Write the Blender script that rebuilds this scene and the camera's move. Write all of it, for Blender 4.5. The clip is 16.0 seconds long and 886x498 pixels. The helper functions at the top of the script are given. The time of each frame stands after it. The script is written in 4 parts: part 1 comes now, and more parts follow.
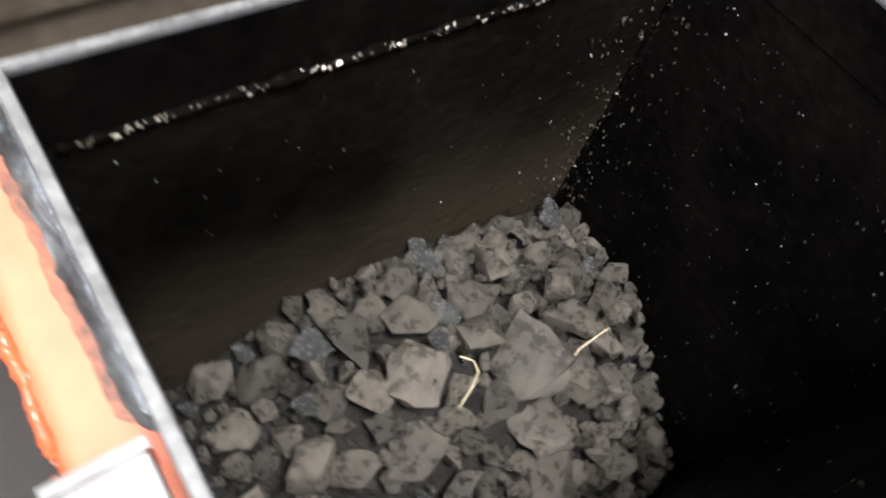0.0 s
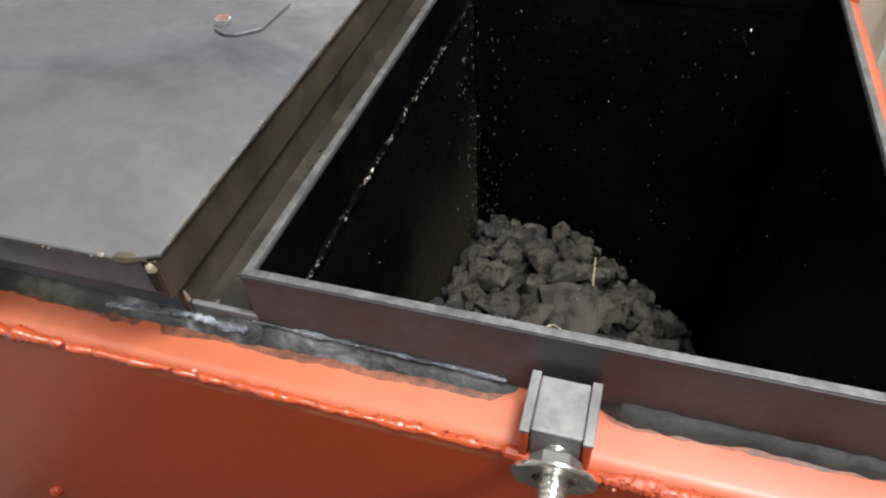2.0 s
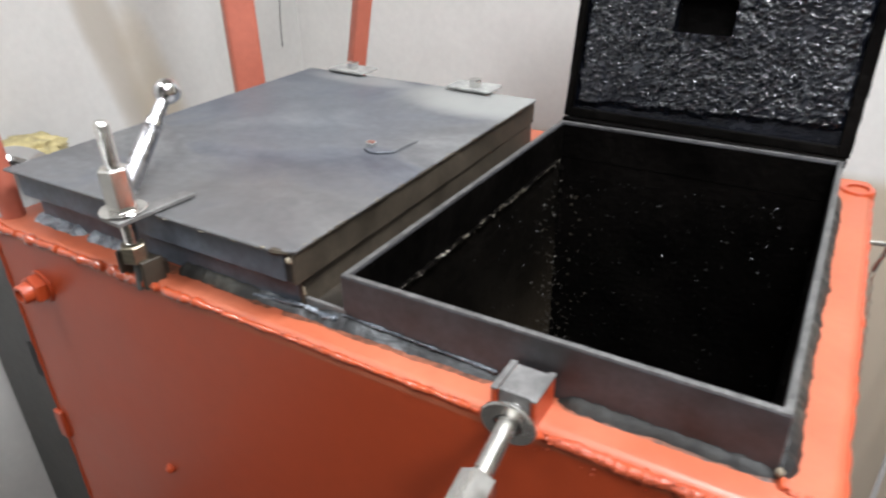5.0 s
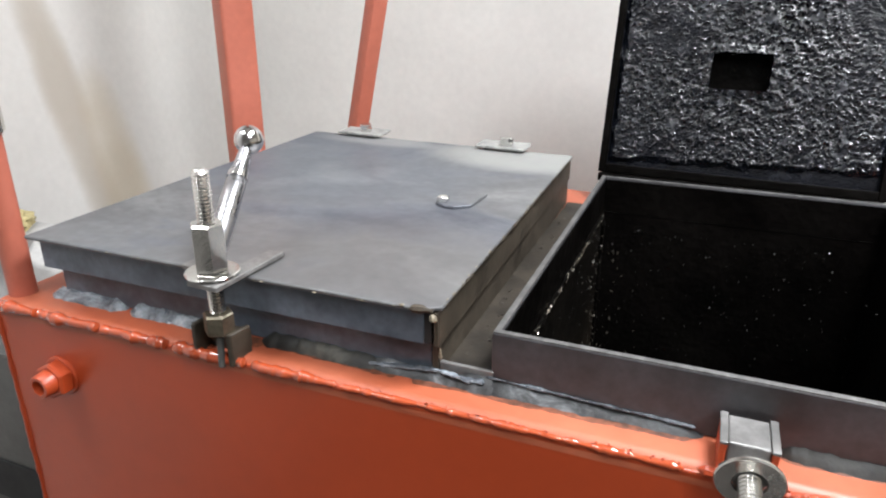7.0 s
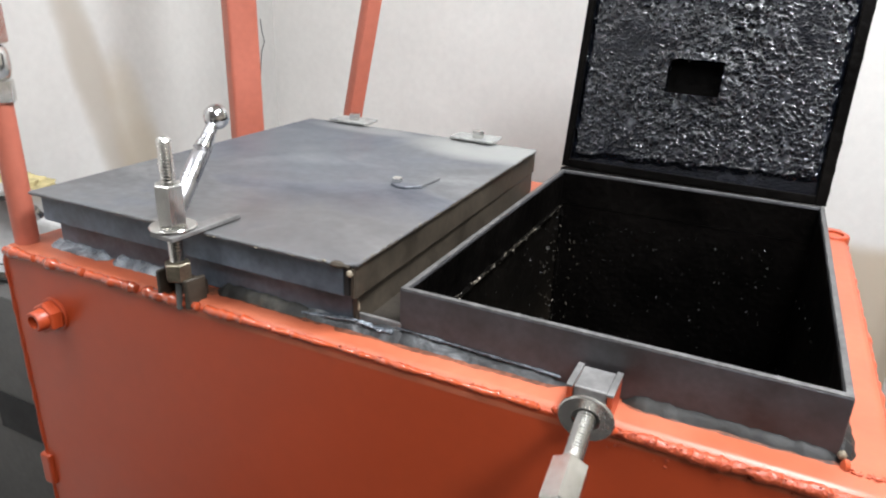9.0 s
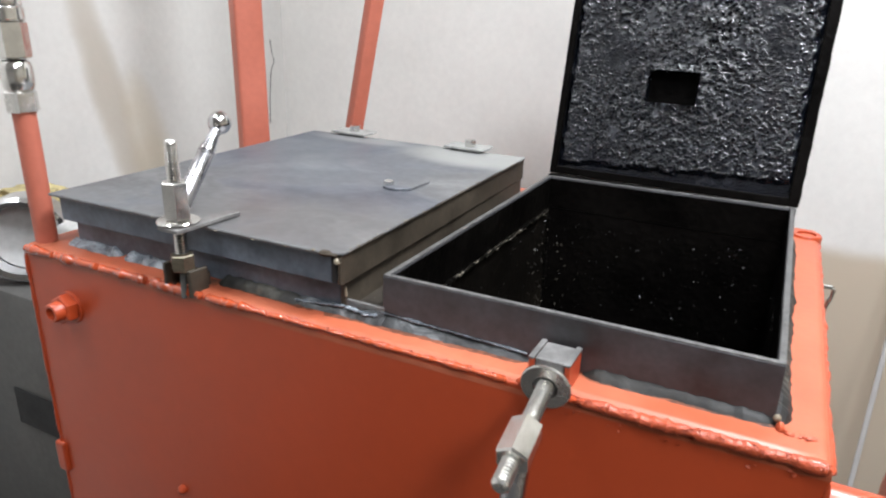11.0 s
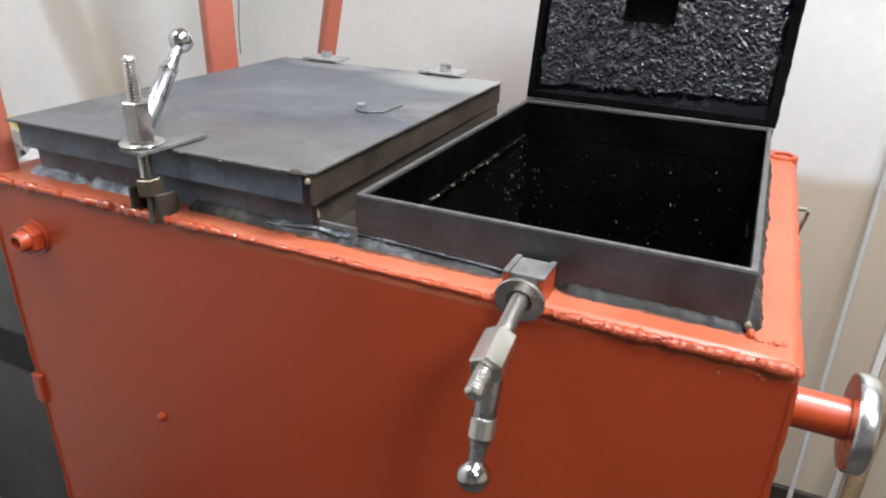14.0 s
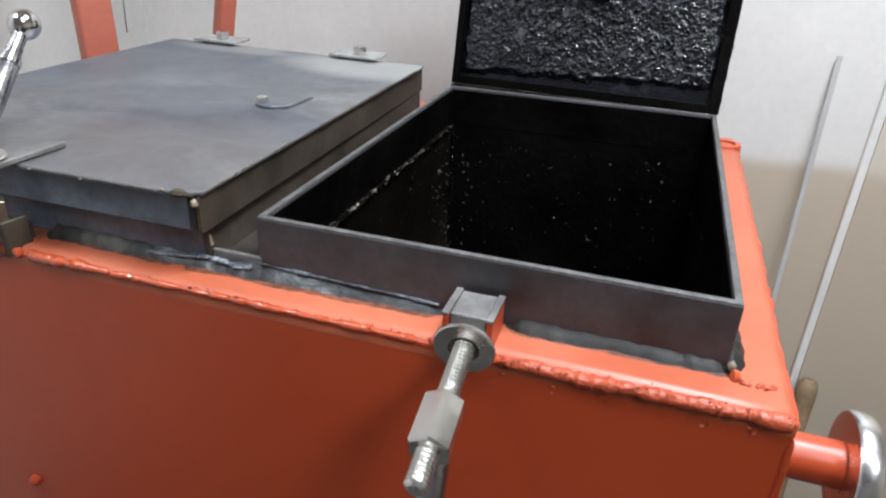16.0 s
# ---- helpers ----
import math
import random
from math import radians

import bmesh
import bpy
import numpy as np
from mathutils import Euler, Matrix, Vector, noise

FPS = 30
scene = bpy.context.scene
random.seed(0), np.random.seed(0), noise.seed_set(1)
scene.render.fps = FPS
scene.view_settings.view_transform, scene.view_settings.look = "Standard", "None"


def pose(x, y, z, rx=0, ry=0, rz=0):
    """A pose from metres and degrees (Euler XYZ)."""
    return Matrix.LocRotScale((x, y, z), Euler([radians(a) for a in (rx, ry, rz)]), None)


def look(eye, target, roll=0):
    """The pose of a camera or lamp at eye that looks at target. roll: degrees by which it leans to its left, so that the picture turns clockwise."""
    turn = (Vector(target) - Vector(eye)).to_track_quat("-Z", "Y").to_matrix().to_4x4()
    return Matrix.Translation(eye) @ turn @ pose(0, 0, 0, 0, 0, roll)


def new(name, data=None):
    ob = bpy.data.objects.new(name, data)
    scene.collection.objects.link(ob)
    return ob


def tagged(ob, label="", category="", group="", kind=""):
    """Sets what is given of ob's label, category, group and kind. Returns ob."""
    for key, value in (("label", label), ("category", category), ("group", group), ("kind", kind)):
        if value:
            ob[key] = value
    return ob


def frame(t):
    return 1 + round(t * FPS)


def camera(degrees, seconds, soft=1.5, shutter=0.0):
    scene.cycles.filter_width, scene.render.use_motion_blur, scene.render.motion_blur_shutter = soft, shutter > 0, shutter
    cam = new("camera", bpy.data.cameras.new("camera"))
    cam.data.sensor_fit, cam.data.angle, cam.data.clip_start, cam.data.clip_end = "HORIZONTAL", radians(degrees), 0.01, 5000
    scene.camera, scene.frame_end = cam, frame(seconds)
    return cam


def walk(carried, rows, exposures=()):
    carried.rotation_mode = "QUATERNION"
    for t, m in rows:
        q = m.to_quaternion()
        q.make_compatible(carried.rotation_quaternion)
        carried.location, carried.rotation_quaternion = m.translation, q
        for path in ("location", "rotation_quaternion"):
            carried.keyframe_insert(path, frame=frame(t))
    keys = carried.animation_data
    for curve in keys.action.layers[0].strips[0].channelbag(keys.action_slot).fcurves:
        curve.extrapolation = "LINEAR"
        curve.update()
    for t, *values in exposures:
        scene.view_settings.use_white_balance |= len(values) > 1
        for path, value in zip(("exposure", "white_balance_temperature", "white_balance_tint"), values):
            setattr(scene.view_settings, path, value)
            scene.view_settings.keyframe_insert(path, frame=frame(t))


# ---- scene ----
cam = camera(66.8, 16.0, soft=2.1, shutter=0.5)
PATH = [
    (0, (0.014, 0.004, 1.322), (-0.662, 0.868, -0.350), 20.9),
    (0.5, (-0.024, -0.058, 1.343), (-0.671, 0.892, -0.293), 10.0),
    (1, (-0.046, -0.118, 1.345), (-0.619, 0.944, -0.250), 1.2),
    (1.5, (-0.051, -0.175, 1.358), (-0.555, 1.060, -0.132), -2.5),
    (2, (-0.047, -0.202, 1.359), (-0.511, 1.142, -0.047), -3.7),
    (2.5, (-0.047, -0.220, 1.364), (-0.535, 1.196, 0.039), -2.6),
    (3, (-0.057, -0.258, 1.355), (-0.450, 1.251, 0.102), 2.3),
    (3.5, (-0.015, -0.302, 1.377), (-0.613, 1.275, 0.302), -0.1),
    (4, (0.078, -0.341, 1.394), (-0.667, 1.243, 0.428), -1.5),
    (4.5, (0.117, -0.361, 1.390), (-0.729, 1.192, 0.456), -1.3),
    (5, (0.093, -0.368, 1.381), (-0.827, 1.138, 0.442), -1.2),
    (5.2, (0.072, -0.384, 1.365), (-0.875, 1.162, 0.520), -2.4),
    (7.5, (-0.117, -0.426, 1.336), (-0.755, 1.324, 0.608), 2.0),
    (8, (-0.082, -0.433, 1.334), (-0.696, 1.326, 0.608), 2.9),
    (8.5, (-0.019, -0.447, 1.344), (-0.747, 1.263, 0.604), 3.1),
    (10.8, (0.070, -0.498, 1.339), (-0.783, 1.177, 0.655), 1.6),
    (11, (0.079, -0.500, 1.337), (-0.762, 1.186, 0.667), 1.6),
    (11.5, (0.093, -0.495, 1.333), (-0.734, 1.190, 0.644), 1.0),
    (12, (0.089, -0.493, 1.333), (-0.702, 1.207, 0.639), 0.9),
    (12.5, (0.084, -0.494, 1.328), (-0.693, 1.193, 0.588), 1.3),
    (13, (0.081, -0.503, 1.325), (-0.681, 1.179, 0.558), 1.7),
    (13.5, (0.076, -0.490, 1.318), (-0.672, 1.177, 0.505), 1.4),
    (14, (0.085, -0.496, 1.314), (-0.673, 1.158, 0.484), 1.5),
    (14.5, (0.104, -0.492, 1.314), (-0.592, 1.186, 0.477), 1.3),
    (15, (0.110, -0.479, 1.317), (-0.617, 1.192, 0.493), -1.6),
    (15.5, (0.051, -0.424, 1.306), (-0.498, 1.269, 0.394), 1.1),
    (16, (0.038, -0.397, 1.309), (-0.491, 1.314, 0.419), 2.4),
]
EXPOSURES = [(0.0, 1.05, 6150, 10), (0.5, 0.65, 6200, 10), (1.0, 0.05, 6250, 10), (1.5, -0.06, 6400, 10), (2.0, -0.1, 6400, 10), (3.0, -0.08, 6320, 10), (4.0, 0.0, 6120, 10), (5.0, 0.03, 6100, 10), (7.5, 0.15, 6150, 10), (8.5, 0.15, 6120, 10), (11.0, 0.1, 6050, 10), (13.5, 0.07, 6050, 10), (15.0, -0.04, 6020, 10), (16.0, -0.12, 5900, 10)]
walk(cam, [(t, look(eye, target, roll)) for t, eye, target, roll in PATH], EXPOSURES)

# ---- light ----
world = bpy.data.worlds.new("world")
scene.world = world
world.use_nodes = True
world.node_tree.nodes["Background"].inputs[0].default_value = (0.9, 0.95, 1.0, 1)
world.node_tree.nodes["Background"].inputs[1].default_value = 0.3
scene.view_settings.exposure = 0.0


def unseen_lamp(x, y, z, sx, sy, watts, colour):
    data = bpy.data.lights.new("lamp_light", "AREA")
    data.shape, data.size, data.size_y, data.energy, data.color = "RECTANGLE", sx, sy, watts, colour
    ob = new("lamp_light", data)
    ob.matrix_world = pose(x, y, z)
    return ob


# None in view: three placed from shadows and shading, the fourth added as fill.
LAMPS = ((0.30, 0.12, 43), (1.05, -1.10, 22), (-0.93, -0.48, 9), (0.25, -0.62, 7))
for lx, ly, watts in LAMPS:
    unseen_lamp(lx, ly, 2.42, 0.4, 0.4, watts, (1.0, 0.995, 0.98))


# ---- materials ----
def material(name, colour, rough=0.5, metal=0.0, spread=0.15, scale=8.0, fine=120.0, bump=0.15, depth=0.002, second=None, spots=0.0, rough_spread=0.12, coat=0.0, by_object=0.0, specular=0.5, coat_rough=0.04):
    """A surface with large and small variation of colour, gloss and relief, in metres."""
    m = bpy.data.materials.new(name)
    m.use_nodes = True
    nt = m.node_tree
    nd, ln = nt.nodes, nt.links
    bs = nd["Principled BSDF"]
    tc = nd.new("ShaderNodeTexCoord")
    big = nd.new("ShaderNodeTexNoise")
    big.inputs["Scale"].default_value, big.inputs["Detail"].default_value, big.inputs["Roughness"].default_value = scale, 6, 0.6
    small = nd.new("ShaderNodeTexNoise")
    small.inputs["Scale"].default_value, small.inputs["Detail"].default_value = fine, 4
    ln.new(tc.outputs["Object"], big.inputs["Vector"])
    ln.new(tc.outputs["Object"], small.inputs["Vector"])
    ramp = nd.new("ShaderNodeValToRGB")
    c = Vector(colour)
    d = Vector(second) if second else c * (1 + spread * 1.6)
    ramp.color_ramp.elements[0].position, ramp.color_ramp.elements[1].position = 0.33, 0.68
    ramp.color_ramp.elements[0].color = (*(c * (1 - spread)), 1)
    ramp.color_ramp.elements[1].color = (*d, 1)
    ln.new(big.outputs["Fac"], ramp.inputs["Fac"])
    mix = nd.new("ShaderNodeMix")
    mix.data_type, mix.blend_type = "RGBA", "MULTIPLY"
    mix.inputs["Factor"].default_value = 1.0
    grain = nd.new("ShaderNodeMapRange")
    grain.inputs["From Min"].default_value, grain.inputs["From Max"].default_value = 0.25, 0.75
    grain.inputs["To Min"].default_value, grain.inputs["To Max"].default_value = 1 - spread * 0.8, 1 + spread * 0.5
    ln.new(small.outputs["Fac"], grain.inputs["Value"])
    ln.new(ramp.outputs["Color"], mix.inputs["A"])
    ln.new(grain.outputs["Result"], mix.inputs["B"])
    out = mix.outputs["Result"]
    if by_object:
        info = nd.new("ShaderNodeObjectInfo")
        vary = nd.new("ShaderNodeMapRange")
        vary.inputs["To Min"].default_value, vary.inputs["To Max"].default_value = 1 - by_object, 1 + by_object
        ln.new(info.outputs["Random"], vary.inputs["Value"])
        mul = nd.new("ShaderNodeMix")
        mul.data_type, mul.blend_type = "RGBA", "MULTIPLY"
        mul.inputs["Factor"].default_value = 1.0
        ln.new(out, mul.inputs["A"])
        ln.new(vary.outputs["Result"], mul.inputs["B"])
        out = mul.outputs["Result"]
    ln.new(out, bs.inputs["Base Color"])
    rg = nd.new("ShaderNodeMapRange")
    rg.inputs["From Min"].default_value, rg.inputs["From Max"].default_value = 0.3, 0.7
    rg.inputs["To Min"].default_value, rg.inputs["To Max"].default_value = max(0.02, rough - rough_spread), min(1, rough + rough_spread)
    ln.new(big.outputs["Fac"], rg.inputs["Value"])
    ln.new(rg.outputs["Result"], bs.inputs["Roughness"])
    bs.inputs["Metallic"].default_value = metal
    bs.inputs["Coat Weight"].default_value = coat
    bs.inputs["Coat Roughness"].default_value = coat_rough
    bs.inputs["Specular IOR Level"].default_value = specular
    if bump:
        add = nd.new("ShaderNodeMath")
        add.operation = "ADD"
        ln.new(big.outputs["Fac"], add.inputs[0])
        ln.new(small.outputs["Fac"], add.inputs[1])
        bp = nd.new("ShaderNodeBump")
        bp.inputs["Strength"].default_value, bp.inputs["Distance"].default_value = bump, depth
        ln.new(add.outputs["Value"], bp.inputs["Height"])
        ln.new(bp.outputs["Normal"], bs.inputs["Normal"])
    return m


RED = material("red_enamel_paint", (0.39, 0.053, 0.0125), 0.42, 0, 0.05, 4.5, 70, 0.05, 0.001, coat=0.28, specular=0.5, rough_spread=0.08, coat_rough=0.34)
# Red enamel made paler for the top plate, painting in reflected ceiling light.
RED_LIT_TOP = material("lit_top_red_enamel_paint", (0.385, 0.083, 0.033), 0.5, 0, 0.10, 7, 90, 0.06, 0.001, coat=0.12, rough_spread=0.1, coat_rough=0.4, second=(0.43, 0.115, 0.055))
RED_GLOSS = material("glossy_red_paint", (0.37, 0.064, 0.022), 0.16, 0, 0.12, 20, 160, 0.2, 0.0012, coat=0.8, rough_spread=0.06, coat_rough=0.09)
RED_BEAD = material("dull_crumbly_red_paint", (0.37, 0.062, 0.022), 0.36, 0, 0.15, 60, 420, 0.8, 0.002, coat=0.25, rough_spread=0.12, coat_rough=0.22)
RED_POST = material("red_primer_paint", (0.43, 0.125, 0.08), 0.5, 0, 0.10, 5, 90, 0.1, 0.001)
LID = material("blued_steel_sheet", (0.098, 0.103, 0.118), 0.52, 0.3, 0.2, 5, 90, 0.12, 0.001, second=(0.175, 0.176, 0.178), rough_spread=0.12)
STEEL = material("dark_rolled_steel", (0.036, 0.033, 0.033), 0.5, 0.1, 0.25, 11, 150, 0.15, 0.001, second=(0.082, 0.082, 0.09))
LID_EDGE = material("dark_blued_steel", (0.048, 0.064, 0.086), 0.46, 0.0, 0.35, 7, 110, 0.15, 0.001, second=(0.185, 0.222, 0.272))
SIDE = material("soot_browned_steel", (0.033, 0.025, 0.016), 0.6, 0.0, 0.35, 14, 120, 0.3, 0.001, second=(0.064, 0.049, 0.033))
BARE = material("sawn_steel_edge", (0.098, 0.096, 0.094), 0.5, 0.35, 0.35, 90, 300, 0.3, 0.001)
PLATE = material("grey_flat_bar", (0.18, 0.175, 0.17), 0.5, 0.35, 0.25, 30, 200, 0.2, 0.001)
CHANNEL = material("sooty_brown_strip", (0.021, 0.016, 0.0105), 0.65, 0.0, 0.35, 30, 200, 0.3, 0.001, second=(0.042, 0.032, 0.021))
TAN = material("rusty_pale_weld", (0.13, 0.105, 0.07), 0.5, 0.0, 0.4, 120, 400, 0.4, 0.001, second=(0.33, 0.28, 0.20))
GRIME = material("grimy_red_paint", (0.060, 0.028, 0.017), 0.55, 0, 0.4, 60, 240, 0.2, 0.001, second=(0.24, 0.075, 0.035))
ALU = material("turned_aluminium", (0.74, 0.74, 0.75), 0.27, 1.0, 0.06, 14, 240, 0.05, 0.0005, rough_spread=0.05)
SEAL = material("smeared_black_sealant", (0.02, 0.021, 0.023), 0.55, 0, 0.3, 60, 220, 0.7, 0.002, second=(0.055, 0.06, 0.064), rough_spread=0.22)
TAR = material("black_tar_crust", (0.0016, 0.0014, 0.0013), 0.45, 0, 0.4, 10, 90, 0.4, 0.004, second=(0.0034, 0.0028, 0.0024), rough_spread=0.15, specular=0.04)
SHAFT_BROWN = material("brown_shaft_wall", (0.0022, 0.0018, 0.0014), 0.75, 0, 0.4, 8, 90, 0.5, 0.004, second=(0.005, 0.004, 0.003), rough_spread=0.15, specular=0.03)
CRUST = material("glossy_tar_crust", (0.0035, 0.0042, 0.0068), 0.20, 0, 0.3, 40, 260, 0.5, 0.0015, rough_spread=0.12, specular=0.8)
GLINT = material("shiny_tar_drop", (0.014, 0.013, 0.012), 0.24, 0.2, 0.3, 60, 300, 0.2, 0.001)
# Much paler than the tar, so the seam drops show as painted glints.
SEAM_GLINT = material("crusted_seam", (0.17, 0.145, 0.11), 0.18, 0.55, 0.4, 90, 400, 0.3, 0.002, second=(0.48, 0.43, 0.36))
ZINC = material("zinc_plated_steel", (0.70, 0.69, 0.66), 0.19, 0.95, 0.12, 30, 300, 0.1, 0.0005)
CHROME = material("polished_chrome", (0.66, 0.66, 0.67), 0.13, 1.0, 0.04, 12, 200, 0.03, 0.0005, rough_spread=0.04)
BRASS = material("yellow_zinc_nut", (0.27, 0.24, 0.18), 0.36, 0.9, 0.2, 60, 300, 0.2, 0.0005)
COAL = material("dull_coal", (0.038, 0.032, 0.026), 0.38, 0, 0.22, 2.0, 32, 0.8, 0.0025, second=(0.108, 0.092, 0.073), rough_spread=0.3, by_object=0.5)
# Darker coal for the bed, painting in the shade of gaps between lumps.
COAL_GAP = material("gap_darkened_coal", (0.016, 0.014, 0.012), 0.8, 0, 0.4, 60, 260, 0.8, 0.006, specular=0.2)
COAL_SHINE = material("bright_coal", (0.13, 0.127, 0.122), 0.24, 0.4, 0.35, 2.5, 30, 1.0, 0.004, rough_spread=0.14, by_object=0.2)
CRUMB = material("brown_crumb", (0.016, 0.012, 0.008), 0.5, 0, 0.5, 300, 900, 0.3, 0.001, second=(0.05, 0.04, 0.028))
STRAW = material("dry_straw", (0.6, 0.5, 0.32), 0.6, 0, 0.2, 60, 300, 0.1, 0.0005)
WALL = material("white_wall_paint", (0.69, 0.675, 0.645), 0.6, 0, 0.05, 2.5, 70, 0.12, 0.003)
PLASTER = material("shadow_toned_plaster", (0.62, 0.61, 0.585), 0.65, 0, 0.05, 2.5, 70, 0.12, 0.003)
BRICK = material("unseen_wall_grey", (0.42, 0.405, 0.385), 0.8, 0, 0.08, 3, 60, 0.3, 0.004)
PANEL = material("cream_wall_panel", (0.62, 0.575, 0.485), 0.5, 0, 0.04, 2.0, 60, 0.08, 0.002)
FLOOR = material("grey_concrete", (0.034, 0.03, 0.026), 0.7, 0, 0.2, 3, 90, 0.3, 0.003)
SKIRTING = material("dark_brown_skirting", (0.05, 0.037, 0.028), 0.55, 0, 0.2, 8, 90, 0.1, 0.001)
GREY_METAL = material("grey_painted_metal", (0.5, 0.5, 0.49), 0.45, 0.3, 0.15, 8, 90, 0.1, 0.001)
DARK_GREY = material("dark_grey_sheet", (0.085, 0.083, 0.078), 0.6, 0.1, 0.2, 6, 90, 0.15, 0.001)
BLACK = material("black_rubber", (0.012, 0.012, 0.012), 0.7, 0, 0.2, 20, 120, 0.1, 0.001)
FOAM = material("yellowed_wool", (0.40, 0.34, 0.17), 0.9, 0, 0.3, 25, 120, 0.9, 0.006)
WOOD = material("worn_wood", (0.22, 0.15, 0.085), 0.6, 0, 0.3, 12, 120, 0.3, 0.001)
BLUE = material("dark_blue_plastic", (0.005, 0.007, 0.028), 0.5, 0, 0.2, 10, 90, 0.1, 0.001)
POLE = material("grey_white_plastic", (0.41, 0.405, 0.395), 0.5, 0, 0.06, 8, 90, 0.05, 0.0005)
WHITE_TRIM = material("white_plastic_trim", (0.78, 0.77, 0.74), 0.4, 0, 0.04, 8, 90, 0.05, 0.0005)
BRUSHED = material("brushed_steel", (0.40, 0.40, 0.42), 0.26, 1.0, 0.15, 30, 300, 0.1, 0.0005, rough_spread=0.08)
HINGE = material("dusty_pale_steel", (0.24, 0.245, 0.235), 0.6, 0.1, 0.25, 40, 200, 0.2, 0.001, second=(0.42, 0.42, 0.40))
GLOW = bpy.data.materials.new("lamp_diffuser")
GLOW.use_nodes = True
GLOW.node_tree.nodes["Principled BSDF"].inputs["Emission Color"].default_value = (1, 0.97, 0.92, 1)
GLOW.node_tree.nodes["Principled BSDF"].inputs["Emission Strength"].default_value = 4.0


def tone_patch(m, colour, centre, size, slant, axes="YZ", most=0.55):
    """A patch of uneven outline over the paint, a mark or painted-in shade, placed by two of the axes."""
    nd, ln = m.node_tree.nodes, m.node_tree.links
    bs = nd["Principled BSDF"]
    old = bs.inputs["Base Color"].links[0].from_socket
    tc, sep = nd.new("ShaderNodeTexCoord"), nd.new("ShaderNodeSeparateXYZ")
    ln.new(tc.outputs["Object"], sep.inputs[0])

    def calc(op, a, b):
        n = nd.new("ShaderNodeMath")
        n.operation = op
        for k, v in enumerate((a, b)):
            if isinstance(v, (int, float)):
                n.inputs[k].default_value = v
            else:
                ln.new(v, n.inputs[k])
        return n.outputs[0]

    nz = nd.new("ShaderNodeTexNoise")
    nz.inputs["Scale"].default_value = 5.0
    ln.new(tc.outputs["Object"], nz.inputs["Vector"])
    dz = calc("SUBTRACT", sep.outputs[axes[1]], centre[1])
    dy = calc("ADD", calc("SUBTRACT", sep.outputs[axes[0]], centre[0]), calc("MULTIPLY", dz, slant))
    d = calc("ADD", calc("POWER", calc("DIVIDE", dy, size[0]), 2.0), calc("POWER", calc("DIVIDE", dz, size[1]), 2.0))
    d = calc("ADD", d, calc("MULTIPLY", calc("SUBTRACT", nz.outputs["Fac"], 0.5), 1.2))
    fade = nd.new("ShaderNodeMapRange")
    fade.interpolation_type = "SMOOTHSTEP"
    fade.inputs["From Min"].default_value, fade.inputs["From Max"].default_value = 1.3, 0.1
    fade.inputs["To Max"].default_value = most
    ln.new(d, fade.inputs["Value"])
    mx = nd.new("ShaderNodeMix")
    mx.data_type = "RGBA"
    ln.new(fade.outputs["Result"], mx.inputs["Factor"])
    ln.new(old, mx.inputs["A"])
    mx.inputs["B"].default_value = (*colour, 1)
    ln.new(mx.outputs["Result"], bs.inputs["Base Color"])


# First a slanting shadow painted into the wall colour, then a yellowish patch.
tone_patch(PLASTER, (0.40, 0.355, 0.29), (0.487, 1.02), (0.045, 0.60), 0.21, most=0.75)
tone_patch(PLASTER, (0.52, 0.44, 0.30), (0.555, 0.99), (0.065, 0.20), 0.15, most=0.6)


def graded(m, stops, scale=9.0, stretch=(1, 1, 1), detail=7, distort=0.6):
    """Recolours a material by cloudy patches through several shades."""
    nd, ln = m.node_tree.nodes, m.node_tree.links
    tc, mp, nz, rp = nd.new("ShaderNodeTexCoord"), nd.new("ShaderNodeMapping"), nd.new("ShaderNodeTexNoise"), nd.new("ShaderNodeValToRGB")
    mp.inputs["Scale"].default_value = stretch
    nz.inputs["Scale"].default_value, nz.inputs["Detail"].default_value, nz.inputs["Distortion"].default_value = scale, detail, distort
    nz.inputs["Roughness"].default_value = 0.62
    ln.new(tc.outputs["Object"], mp.inputs[0])
    ln.new(mp.outputs[0], nz.inputs["Vector"])
    ln.new(nz.outputs["Fac"], rp.inputs["Fac"])
    el = rp.color_ramp.elements
    while len(el) < len(stops):
        el.new(0.5)
    for e, (pos, col) in zip(el, stops):
        e.position, e.color = pos, (*col, 1)
    old = [l for l in ln if l.to_socket.name == "A" and l.from_node.type == "VALTORGB"][0]
    target = old.to_socket
    ln.remove(old)
    ln.new(rp.outputs["Color"], target)
    return m


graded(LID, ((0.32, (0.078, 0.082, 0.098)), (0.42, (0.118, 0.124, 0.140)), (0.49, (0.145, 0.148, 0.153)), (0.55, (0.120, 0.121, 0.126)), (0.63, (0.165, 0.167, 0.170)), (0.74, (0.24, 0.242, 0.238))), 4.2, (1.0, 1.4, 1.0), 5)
# First patch paints a bluish sheen at back left, then pale and brown patches.
tone_patch(LID, (0.125, 0.145, 0.175), (-0.56, 0.33), (0.22, 0.20), 0.3, "XY", 0.5)
tone_patch(LID, (0.33, 0.335, 0.32), (-0.340, 0.455), (0.15, 0.075), 0.2, "XY", 0.85)
tone_patch(LID, (0.30, 0.305, 0.30), (-0.57, 0.480), (0.11, 0.030), 0.0, "XY", 0.6)
tone_patch(LID, (0.125, 0.118, 0.112), (-0.36, 0.06), (0.16, 0.10), -0.3, "XY", 0.4)
graded(SEAL, ((0.36, (0.010, 0.010, 0.011)), (0.48, (0.028, 0.030, 0.031)), (0.58, (0.075, 0.080, 0.084)), (0.73, (0.24, 0.25, 0.26))), 42, (0.7, 1.2, 1.2))
